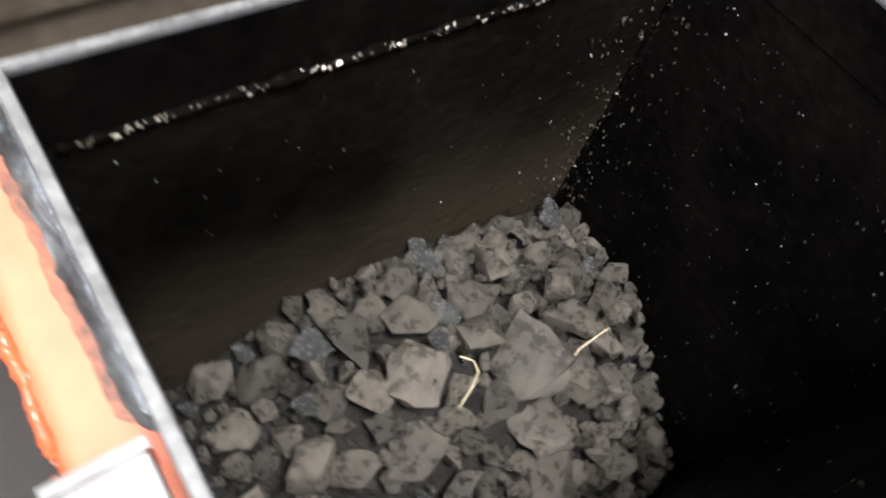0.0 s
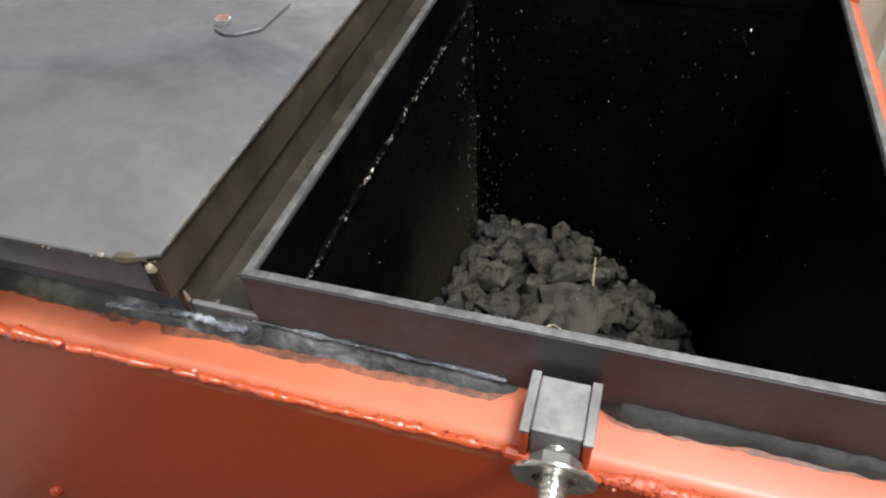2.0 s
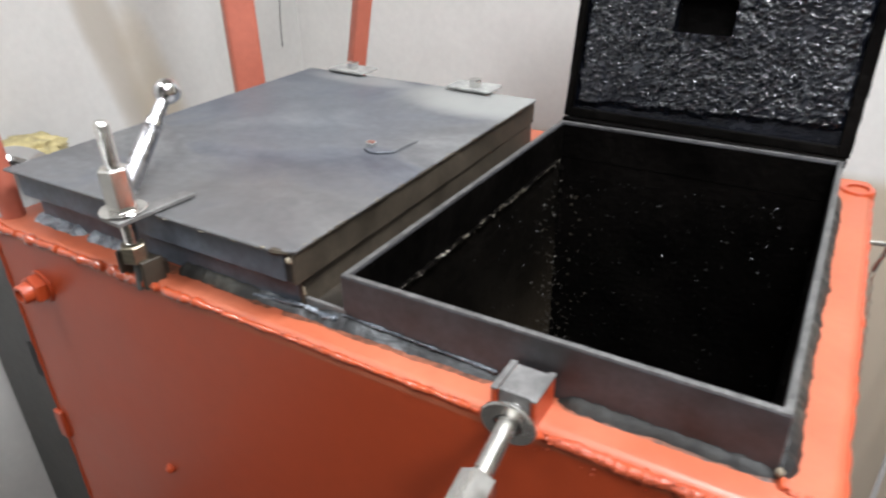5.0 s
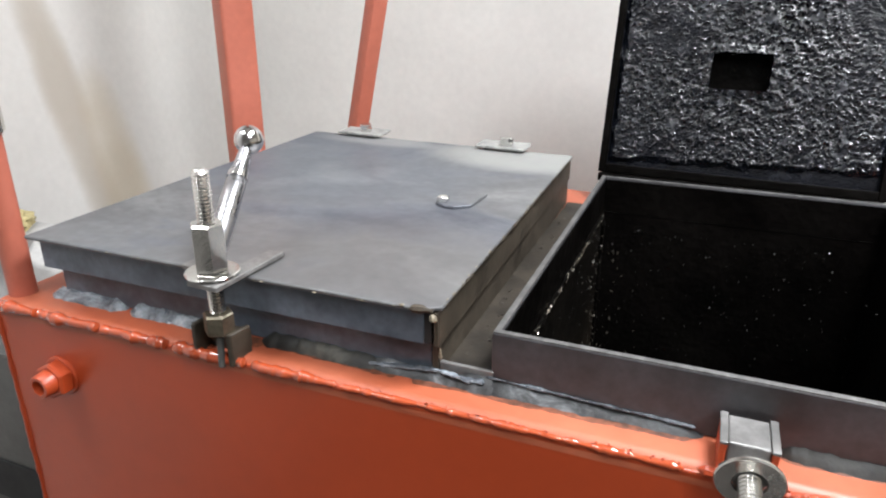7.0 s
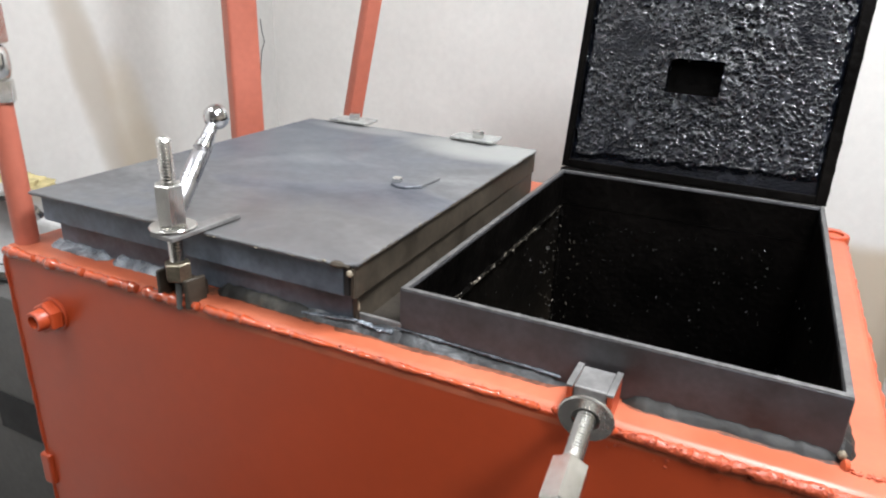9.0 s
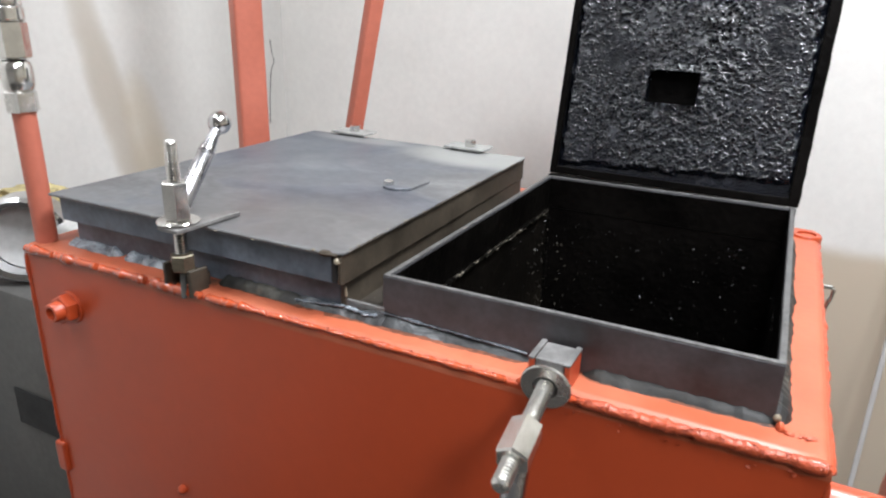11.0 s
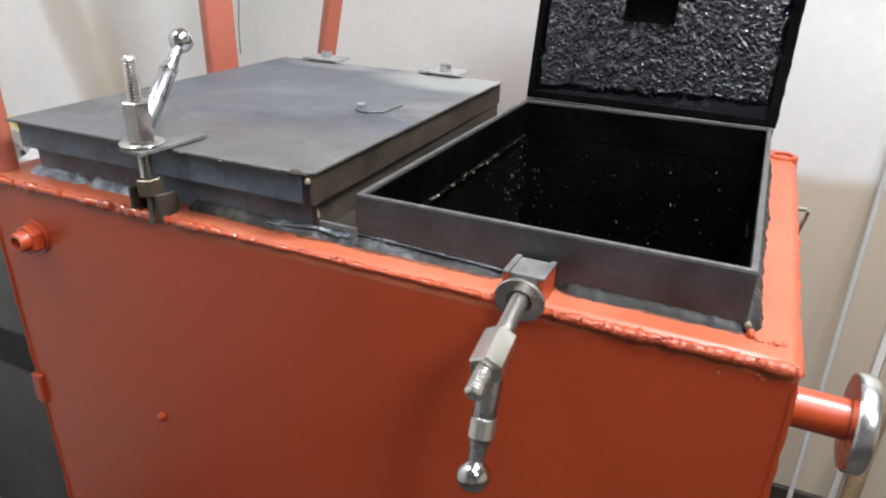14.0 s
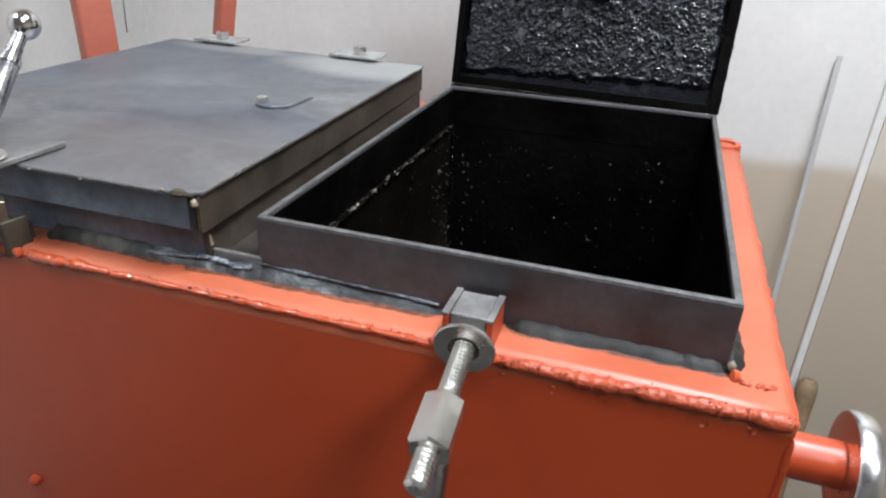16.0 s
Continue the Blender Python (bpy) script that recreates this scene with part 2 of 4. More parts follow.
# Pale smears, with bluish-white sheen painted in for the left strips.
SEAL_PALE = graded(material("smeared_sheen_sealant", (0.02, 0.021, 0.023), 0.24, 0, 0.3, 60, 220, 1.0, 0.003, rough_spread=0.14, specular=0.8), ((0.34, (0.030, 0.033, 0.040)), (0.46, (0.11, 0.125, 0.145)), (0.56, (0.24, 0.27, 0.30)), (0.72, (0.50, 0.53, 0.56))), 34, (0.7, 1.2, 1.2))
SEAL_DARK = graded(material("sooty_black_sealant", (0.02, 0.02, 0.02), 0.6, 0, 0.3, 40, 160, 0.4, 0.0015), ((0.38, (0.008, 0.008, 0.008)), (0.55, (0.024, 0.023, 0.019)), (0.70, (0.085, 0.080, 0.064))), 26)


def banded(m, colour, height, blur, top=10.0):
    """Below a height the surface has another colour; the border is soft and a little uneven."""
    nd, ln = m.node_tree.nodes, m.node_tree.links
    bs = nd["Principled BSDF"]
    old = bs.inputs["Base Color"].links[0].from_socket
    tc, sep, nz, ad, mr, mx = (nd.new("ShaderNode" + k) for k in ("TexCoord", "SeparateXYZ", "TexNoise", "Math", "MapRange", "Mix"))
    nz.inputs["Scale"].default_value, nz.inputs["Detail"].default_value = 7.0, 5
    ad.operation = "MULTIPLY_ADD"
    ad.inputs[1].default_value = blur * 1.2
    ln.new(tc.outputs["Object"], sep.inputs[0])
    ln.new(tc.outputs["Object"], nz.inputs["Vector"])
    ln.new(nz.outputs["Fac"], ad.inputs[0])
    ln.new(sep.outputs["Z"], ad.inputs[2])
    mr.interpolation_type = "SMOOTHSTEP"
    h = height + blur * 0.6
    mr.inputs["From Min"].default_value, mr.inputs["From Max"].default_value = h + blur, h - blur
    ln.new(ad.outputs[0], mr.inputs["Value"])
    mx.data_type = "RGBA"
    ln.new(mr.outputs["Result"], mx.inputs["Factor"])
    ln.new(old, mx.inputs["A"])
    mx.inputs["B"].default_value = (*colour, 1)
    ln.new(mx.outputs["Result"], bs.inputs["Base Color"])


banded(WALL, (0.50, 0.43, 0.335), 0.895, 0.02)
banded(PANEL, (0.50, 0.43, 0.335), 0.895, 0.02)
# Left shaft wall: near-black, turning brown below about 0.85 m.
banded(SHAFT_BROWN, (0.029, 0.0225, 0.0155), 0.85, 0.10)

# ---- helpers for meshes ----
def part(name, bm, mat, parent=None, label="", smooth=False, m=None):
    me = bpy.data.meshes.new(name)
    bm.normal_update()
    bm.to_mesh(me)
    bm.free()
    me.materials.append(mat)
    if smooth:
        for p in me.polygons:
            p.use_smooth = True
        me.set_sharp_from_angle(angle=radians(40))
    ob = new(name, me)
    if parent:
        ob.parent = parent
    if m is not None:
        ob.matrix_basis = m
    if label:
        ob["label"] = label
    return ob


def thing(name, label, category, at=(0, 0, 0), group="", kind=""):
    ob = new(name)
    ob.empty_display_size = 0.05
    ob.location = at
    return tagged(ob, label, category, group, kind)


def box(x0, x1, y0, y1, z0, z1, bevel=0.0, seg=2, bm=None):
    out = bm or bmesh.new()
    made = bmesh.ops.create_cube(out, size=1)["verts"]
    bmesh.ops.scale(out, vec=(x1 - x0, y1 - y0, z1 - z0), verts=made)
    bmesh.ops.translate(out, vec=((x0 + x1) / 2, (y0 + y1) / 2, (z0 + z1) / 2), verts=made)
    if bevel:
        edges = list({e for v in made for e in v.link_edges})
        bmesh.ops.bevel(out, geom=edges, offset=bevel, segments=seg, profile=0.5, affect="EDGES")
    return out


def lathe(profile, sides=32, bm=None, a=None, b=None):
    """A turned body: profile of (radius, height) about the line from a towards b."""
    out = bm or bmesh.new()
    a = Vector(a or (0, 0, 0))
    axis = (Vector(b) - a).normalized() if b is not None else Vector((0, 0, 1))
    q = axis.to_track_quat("Z", "Y")
    rings = []
    for r, h in profile:
        ring = [out.verts.new(a + q @ Vector((r * math.cos(2 * math.pi * i / sides), r * math.sin(2 * math.pi * i / sides), h))) for i in range(sides)] if r > 1e-6 else [out.verts.new(a + q @ Vector((0, 0, h)))]
        rings.append(ring)
    for p, n in zip(rings, rings[1:]):
        for i in range(sides):
            j = (i + 1) % sides
            f = [p[i % len(p)], p[j % len(p)], n[j % len(n)], n[i % len(n)]]
            f = list(dict.fromkeys(f))
            if len(f) > 2:
                out.faces.new(f)
    return out


def rod(a, b, r, sides=24, chamfer=0.001, bm=None):
    h = (Vector(b) - Vector(a)).length
    c = min(chamfer, r * 0.5)
    return lathe([(0, 0), (r - c, 0), (r, c), (r, h - c), (r - c, h), (0, h)], sides, bm, a, b)


def screw(a, b, r, pitch=0.0030, cut=0.0016, sides=28):
    """A threaded rod, with rounded grooves."""
    h = (Vector(b) - Vector(a)).length
    prof = [(0, 0), (r - cut * 1.5, 0), (r - cut, 0.0008)]
    n = int((h - 0.002) / pitch)
    for i in range(n):
        z = 0.001 + i * pitch
        prof += [(r - cut, z), (r, z + pitch * 0.35), (r, z + pitch * 0.6)]
    prof += [(r - cut, h - 0.0008), (r - cut * 1.6, h), (0, h)]
    return lathe(prof, sides, None, a, b)


def hexnut(a, b, r, bore=0.0, turn=0.0):
    """A six-sided nut with turned-off corners."""
    h = (Vector(b) - Vector(a)).length
    q = (Vector(b) - Vector(a)).to_track_quat("Z", "Y")
    bm = bmesh.new()
    c = r * 0.10
    rings = []
    for rr, z in ((r - c * 1.2, 0), (r, c), (r, h - c), (r - c * 1.2, h)):
        rings.append([bm.verts.new(Vector(a) + q @ Vector((rr * math.cos(math.pi * i / 3 + turn), rr * math.sin(math.pi * i / 3 + turn), z))) for i in range(6)])
    for p, n in zip(rings, rings[1:]):
        for i in range(6):
            bm.faces.new([p[i], p[(i + 1) % 6], n[(i + 1) % 6], n[i]])
    for ring, z in ((rings[0][::-1], 0), (rings[-1], h)):
        if bore:
            inner = [bm.verts.new(Vector(a) + q @ Vector((bore * math.cos(math.pi * i / 3 + turn), bore * math.sin(math.pi * i / 3 + turn), z))) for i in range(6)]
            inner = inner[::-1] if z == 0 else inner
            deep = [bm.verts.new(v.co + q @ Vector((0, 0, 0.004 if z == 0 else -0.004))) for v in inner]
            for i in range(6):
                j = (i + 1) % 6
                bm.faces.new([ring[i], ring[j], inner[j], inner[i]])
                bm.faces.new([inner[i], inner[j], deep[j], deep[i]])
            bm.faces.new(deep)
        else:
            bm.faces.new(ring)
    return bm


def washer(c, axis, r, hole, thick):
    c, axis = Vector(c), Vector(axis).normalized()
    e = thick * 0.3
    return lathe([(hole, 0), (r - e, 0), (r, e), (r, thick - e), (r - e, thick), (hole, thick), (hole, 0)], 40, None, c, c + axis)


def bead(points, r, step=0.004, rough=0.35, flat=1.0, seed=1, sides=8):
    """A weld or mastic bead along a polyline, thick and thin by turns."""
    rng = random.Random(seed)
    bm = bmesh.new()
    way = []
    for a, b in zip(points, points[1:]):
        a, b = Vector(a), Vector(b)
        n = max(2, int((b - a).length / step))
        way += [a.lerp(b, i / n) for i in range(n)]
    way.append(Vector(points[-1]))
    rings = []
    for i, p in enumerate(way):
        d = (way[min(i + 1, len(way) - 1)] - way[max(i - 1, 0)]).normalized()
        u = d.cross(Vector((0, 0, 1)))
        u = u.normalized() if u.length > 0.1 else Vector((1, 0, 0))
        w = u.cross(d)
        rad = r(p.x) if callable(r) else r
        k = rad * (1 + rough * (noise.noise(p * 55 + Vector((seed * 7.3, 0, 0))) * 0.7 + noise.noise(p * 170) * 0.7 + noise.noise(p * 420) * 0.5))
        if i in (0, len(way) - 1):
            k *= 0.3
        off = Vector((noise.noise(p * 60 + Vector((seed, 3, 1))), noise.noise(p * 60 + Vector((5, seed, 2))), 0)) * rad * 0.4
        rings.append([bm.verts.new(p + off + u * (k * math.cos(2 * math.pi * j / sides)) + w * (k * flat * math.sin(2 * math.pi * j / sides))) for j in range(sides)])
    for a, b in zip(rings, rings[1:]):
        for j in range(sides):
            bm.faces.new([a[j], a[(j + 1) % sides], b[(j + 1) % sides], b[j]])
    bm.faces.new(rings[0][::-1])
    bm.faces.new(rings[-1])
    bmesh.ops.recalc_face_normals(bm, faces=bm.faces)
    return bm


def tube(points, r, sides=12):
    """A round bar through points."""
    bm = bmesh.new()
    pts = [Vector(p) for p in points]
    rings = []
    for i, p in enumerate(pts):
        d = (pts[min(i + 1, len(pts) - 1)] - pts[max(i - 1, 0)]).normalized()
        q = d.to_track_quat("Z", "Y")
        rr = r[i] if isinstance(r, (list, tuple)) else r
        rings.append([bm.verts.new(p + q @ Vector((rr * math.cos(2 * math.pi * j / sides), rr * math.sin(2 * math.pi * j / sides), 0))) for j in range(sides)])
    for a, b in zip(rings, rings[1:]):
        for j in range(sides):
            bm.faces.new([a[j], a[(j + 1) % sides], b[(j + 1) % sides], b[j]])
    bm.faces.new(rings[0][::-1])
    bm.faces.new(rings[-1])
    bmesh.ops.recalc_face_normals(bm, faces=bm.faces)
    return bm


def slab(outline, z0, z1, bevel=0.0):
    """A flat piece cut to an outline of (x, y)."""
    bm = bmesh.new()
    low = [bm.verts.new((x, y, z0)) for x, y in outline]
    top = [bm.verts.new((x, y, z1)) for x, y in outline]
    bm.faces.new(low[::-1])
    bm.faces.new(top)
    n = len(outline)
    for i in range(n):
        bm.faces.new([low[i], low[(i + 1) % n], top[(i + 1) % n], top[i]])
    bmesh.ops.recalc_face_normals(bm, faces=bm.faces)
    if bevel:
        bmesh.ops.bevel(bm, geom=list(bm.edges), offset=bevel, segments=1, profile=0.5, affect="EDGES")
    return bm


def ring_wall(x0, x1, y0, y1, z0, z1, t, bevel=0.001):
    """An upright frame without floor or lid, of wall thickness t."""
    bm = bmesh.new()
    loops = []
    for a, z in ((0, z0), (0, z1), (t, z1), (t, z0)):
        loops.append([bm.verts.new(v) for v in ((x0 + a, y0 + a, z), (x1 - a, y0 + a, z), (x1 - a, y1 - a, z), (x0 + a, y1 - a, z))])
    for k in range(4):
        p, n = loops[k], loops[(k + 1) % 4]
        for i in range(4):
            bm.faces.new([p[i], p[(i + 1) % 4], n[(i + 1) % 4], n[i]])
    bmesh.ops.recalc_face_normals(bm, faces=bm.faces)
    if bevel:
        bmesh.ops.bevel(bm, geom=list(bm.edges), offset=bevel, segments=2, profile=0.5, affect="EDGES")
    return bm


def wavy_strip(x0, x1, y_in, y_out, z0, high, seed, step=0.005, along="x"):
    """A smeared strip with an uneven outer edge; y_in and y_out are given at both ends."""
    bm = bmesh.new()
    n = int(abs(x1 - x0) / step)
    rows = []
    for i in range(n + 1):
        u = i / n
        x = x0 + (x1 - x0) * u
        yi = y_in[0] + (y_in[1] - y_in[0]) * u
        yo = y_out[0] + (y_out[1] - y_out[0]) * u
        w = noise.noise(Vector((x * 22, seed * 3.1, 0))) * 0.28 + noise.noise(Vector((x * 90, seed, 4))) * 0.10
        end = min(1.0, 0.12 + min(u, 1 - u) * abs(x1 - x0) / 0.012)
        end *= 1 + 0.25 * noise.noise(Vector((x * 140, seed * 1.7, 2)))
        yo = yi + (yo - yi) * (1 + w) * (0.35 + 0.65 * end)
        row = []
        for k, (f, h) in enumerate(((0, 1.0), (0.3, 0.86), (0.72, 0.5), (1, 0.0))):
            hh = z0 + (high[0] + (high[1] - high[0]) * u) * h * end * (1 + 0.11 * noise.noise(Vector((x * 60, k * 2.0, seed))) + 0.10 * noise.noise(Vector((x * 190, k * 5.0, seed))))
            p = (x, yi + (yo - yi) * f, hh if h else z0)
            row.append(bm.verts.new(p if along == "x" else (p[1], p[0], p[2])))
        row.append(bm.verts.new((x, yi, z0) if along == "x" else (yi, x, z0)))
        rows.append(row)
    for a, b in zip(rows, rows[1:]):
        for k in range(4):
            bm.faces.new([a[k], b[k], b[k + 1], a[k + 1]])
        bm.faces.new([a[4], b[4], b[0], a[0]])
    bm.faces.new(rows[0])
    bm.faces.new(rows[-1][::-1])
    bmesh.ops.recalc_face_normals(bm, faces=bm.faces)
    return bm


# ---- the room ----
X0, X1, Y0, Y1, H = -1.19, 2.6, -3.6, 1.02, 2.5
tagged(part("floor", box(X0 - 0.1, X1 + 0.1, Y0 - 0.1, Y1 + 0.1, -0.1, 0.0), FLOOR), "dark sooty concrete floor of the boiler room", "floor", kind="structure")
tagged(part("ceiling", box(X0 - 0.1, X1 + 0.1, Y0 - 0.1, Y1 + 0.1, H, H + 0.1), WALL), "plain white ceiling", "ceiling", kind="structure")
tagged(part("wall_north", box(X0 - 0.1, X1 + 0.1, Y1, Y1 + 0.1, 0, H), WALL), "white painted wall behind the boiler", "wall", kind="structure")
tagged(part("wall_west", box(X0 - 0.1, X0, Y0, Y1, 0, H), PLASTER), "off-white plastered wall with a painted-in slanting shadow and yellowish patch", "wall", kind="structure")
tagged(part("wall_east", box(X1, X1 + 0.1, Y0, Y1, 0, H), PANEL), "plain cream wall", "wall", kind="structure")
# Unseen wall; its grey is set for metal reflections and fill on the boiler.
tagged(part("wall_south", box(X0 - 0.1, X1 + 0.1, Y0 - 0.1, Y0, 0, H), BRICK), "unseen plain light grey wall closing the room", "wall", kind="structure")
tagged(part("baseboard", box(0.02, 0.425, Y1 - 0.014, Y1 - 0.0005, 0.024, 0.118, 0.003), SKIRTING), "low dark brown skirting along the wall", "baseboard", kind="structure")
tagged(part("trim", box(0.425, 0.441, Y1 - 0.013, Y1 - 0.0005, 0.02, H, 0.004), WHITE_TRIM), "narrow vertical joint strip of the wall panels", "trim", kind="structure")
for px in (0.442, 0.942, 1.442, 1.942):
    tagged(part("wall_panel", box(px + 0.001, px + 0.499, Y1 - 0.006, Y1 - 0.0005, 0.02, H, 0.001), PANEL), "cream plastic wall panel", "wall panel", kind="structure")
tagged(part("wall_crack", tube([(X0 + 0.001, 0.968, 1.25), (X0 + 0.001, 0.972, 1.22), (X0 + 0.001, 0.98, 1.195), (X0 + 0.001, 0.966, 1.17), (X0 + 0.001, 0.955, 1.10), (X0 + 0.001, 0.951, 1.03)], 0.0012, 5), DARK_GREY), "thin dark hairline crack in the plaster", "crack", kind="structure")
for lx, ly, watts in LAMPS:
    lamp = thing("unseen_ceiling_light", "assumed white square ceiling light out of view, switched on", "ceiling light", (lx, ly, 2.44), "ceiling lights")
    part("housing", box(-0.21, 0.21, -0.21, 0.21, 0.0, 0.058, 0.004), WHITE_TRIM, lamp)
    part("diffuser", box(-0.19, 0.19, -0.19, 0.19, -0.008, -0.001, 0.002), GLOW, lamp, "glowing white diffuser")

# ---- the boiler ----
BX0, BX1, BY0, BY1, TOP = -0.728, 0.150, -0.036, 0.566, 1.052
HX0, HX1, HY0, HY1 = -0.227, 0.105, 0.006, 0.478
boiler = thing("boiler", "red painted welded steel boiler with one hatch open, one closed", "boiler")
part("front_panel", box(BX0, BX1, BY0, BY0 + 0.006, 0.03, TOP - 0.004, 0.002), RED, boiler)
part("back_panel", box(BX0, BX1, BY1 - 0.006, BY1, 0.03, TOP - 0.004, 0.002), RED, boiler)
part("side_panel", box(BX0, BX0 + 0.006, BY0 + 0.006, BY1 - 0.006, 0.03, TOP - 0.004, 0.001), RED, boiler)
part("side_panel", box(BX1 - 0.006, BX1, BY0 + 0.006, BY1 - 0.006, 0.03, TOP - 0.004, 0.001), RED, boiler)
part("base", box(BX0 + 0.03, BX1 - 0.03, BY0 + 0.03, BY1 - 0.03, 0.0, 0.034), DARK_GREY, boiler)


def holed_plate(xs, ys, z0, z1):
    bm = bmesh.new()
    g = {}
    for i, x in enumerate(xs):
        for j, y in enumerate(ys):
            for k, z in enumerate((z0, z1)):
                g[i, j, k] = bm.verts.new((x, y, z))
    for i in range(3):
        for j in range(3):
            if (i, j) != (1, 1):
                bm.faces.new([g[i, j, 1], g[i + 1, j, 1], g[i + 1, j + 1, 1], g[i, j + 1, 1]])
                bm.faces.new([g[i, j, 0], g[i, j + 1, 0], g[i + 1, j + 1, 0], g[i + 1, j, 0]])
    loop = [(0, 0), (1, 0), (2, 0), (3, 0), (3, 1), (3, 2), (3, 3), (2, 3), (1, 3), (0, 3), (0, 2), (0, 1)]
    for lp in (loop, [(1, 1), (1, 2), (2, 2), (2, 1)]):
        for a, b in zip(lp, lp[1:] + lp[:1]):
            bm.faces.new([g[(*a, 0)], g[(*b, 0)], g[(*b, 1)], g[(*a, 1)]])
    bmesh.ops.recalc_face_normals(bm, faces=bm.faces)
    return bm


top = holed_plate((BX0 - 0.0001, HX0 - 0.0041, HX1 + 0.0041, BX1 + 0.0001), (BY0 - 0.0001, HY0 - 0.0041, HY1 + 0.0041, BY1 + 0.001), TOP - 0.014, TOP)
edges = [e for e in top.edges if all(abs(v.co.y - (BY0 - 0.0001)) < 1e-5 or abs(v.co.x - (BX1 + 0.0001)) < 1e-5 for v in e.verts) and all(v.co.z > TOP - 0.001 for v in e.verts)]
bmesh.ops.bevel(top, geom=edges, offset=0.0095, segments=5, profile=0.5, affect="EDGES")
part("top_plate", top, RED_LIT_TOP, boiler, "red top plate, made paler to paint in ceiling sheen", True)


def front_bead(x):
    """Thick at the left, thin along the middle, fat again right of the swung clamp."""
    u = max(0.0, min(1.0, (-0.30 - x) / 0.14))
    w = max(0.0, min(1.0, (x + 0.05) / 0.06))
    return 0.0027 + 0.0024 * u * u * (3 - 2 * u) + 0.0017 * w * w * (3 - 2 * w)


LEFT_RUNS = ((BX0 + 0.004, -0.672), (-0.669, -0.594), (-0.589, -0.515), (-0.508, -0.432), (-0.427, -0.347), (-0.342, -0.325))
for k, (xa, xb) in enumerate(LEFT_RUNS):
    part("weld_seam", bead([(xa, BY0 - 0.0010, TOP - 0.0030), ((xa + xb) / 2, BY0 - 0.0016, TOP - 0.0024), (xb, BY0 - 0.0001, TOP - 0.0034)], front_bead, 0.0020, 0.6, 0.95, 3 + k, 10), RED_GLOSS, boiler, "shiny uneven weld bead under red paint", True)
part("weld_seam", bead([(-0.330, BY0 - 0.0003, TOP - 0.0034), (-0.24, BY0 + 0.0005, TOP - 0.0036), (-0.09, BY0 + 0.0003, TOP - 0.0038)], front_bead, 0.0022, 0.75, 0.95, 17, 10), RED_GLOSS, boiler, "thin weld bead under red paint", True)
part("weld_seam", bead([(-0.045, BY0 - 0.0010, TOP - 0.0045), (0.05, BY0 - 0.0016, TOP - 0.0040), (BX1 - 0.002, BY0 - 0.0004, TOP - 0.0044)], front_bead, 0.0018, 0.55, 1.0, 19, 12), RED_BEAD, boiler, "fat crumbly weld bead under red paint", True)
rng = random.Random(15)
spatter = bmesh.new()
for n in range(250):
    if n < 165:
        cx, cy, cz, s = rng.uniform(-0.045, BX1 - 0.004), BY0 - 0.0030 + rng.gauss(0, 0.0020), TOP - 0.0008 + rng.gauss(0, 0.0014), rng.uniform(0.0005, 0.0014)
    elif n < 205:
        cx, cy, cz, s = rng.uniform(-0.32, -0.08), BY0 + rng.gauss(0, 0.0012), TOP - 0.001 + rng.gauss(0, 0.001), rng.uniform(0.0006, 0.0015)
    elif n < 230:
        cx, cy, cz, s = rng.uniform(-0.04, BX1 - 0.01), BY0 - 0.0008, TOP - rng.uniform(0.009, 0.022), rng.uniform(0.0006, 0.0016)
    else:
        cx, cy, cz, s = 0.117 + 0.021 * rng.random(), -0.0115 + rng.gauss(0, 0.0015), TOP + 0.0005, rng.uniform(0.0008, 0.0022)
    vs = [spatter.verts.new((cx + rng.uniform(-s, s) * 1.3, cy + rng.uniform(-s, s), cz + rng.uniform(-s, s))) for _ in range(9)]
    bmesh.ops.convex_hull(spatter, input=vs)
tagged(part("weld_spatter", spatter, RED_BEAD, boiler, "painted-over weld spatter"), kind="stuff")
part("weld_seam", bead([(BX1, BY0 + 0.004, TOP - 0.01), (BX1, BY1 - 0.01, TOP - 0.01)], 0.003, 0.004, 0.5, 1.0, 8), RED, boiler, "", True)
part("weld_seam", bead([(BX0, BY0, TOP - 0.01), (BX0, BY0, 0.05)], 0.0025, 0.006, 0.5, 1.0, 9), RED, boiler, "", True)
part("weld_seam", bead([(BX1, BY0, TOP - 0.015), (BX1, BY0, 0.05)], 0.0025, 0.006, 0.4, 1.0, 10), RED, boiler, "", True)

# fuel shaft inside
S0 = 0.35
shaft = part("fuel_shaft", box(HX0 - 0.004, HX0, HY0 - 0.004, HY1 + 0.004, S0, TOP), SHAFT_BROWN, boiler, "fuel shaft wall, near-black above, dull brown lower down")
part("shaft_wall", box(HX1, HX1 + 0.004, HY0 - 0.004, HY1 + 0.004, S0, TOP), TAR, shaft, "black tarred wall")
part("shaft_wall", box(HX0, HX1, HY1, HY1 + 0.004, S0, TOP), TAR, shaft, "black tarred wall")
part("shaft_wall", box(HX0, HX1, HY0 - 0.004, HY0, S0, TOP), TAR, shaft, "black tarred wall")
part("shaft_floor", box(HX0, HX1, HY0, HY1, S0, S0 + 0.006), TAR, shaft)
rim = part("hatch_rim", ring_wall(-0.233, 0.111, 0.0, 0.484, TOP + 0.0005, 1.100, 0.006, 0.0008), STEEL, boiler, "upright dark steel rim of the open hatch")
part("rim_edge", ring_wall(-0.2325, 0.1105, 0.0005, 0.4835, 1.0996, 1.1012, 0.005, 0.0004), BARE, rim, "worn bare steel top edge")
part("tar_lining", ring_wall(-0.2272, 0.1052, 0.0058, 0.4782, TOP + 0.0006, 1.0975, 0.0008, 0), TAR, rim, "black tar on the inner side")
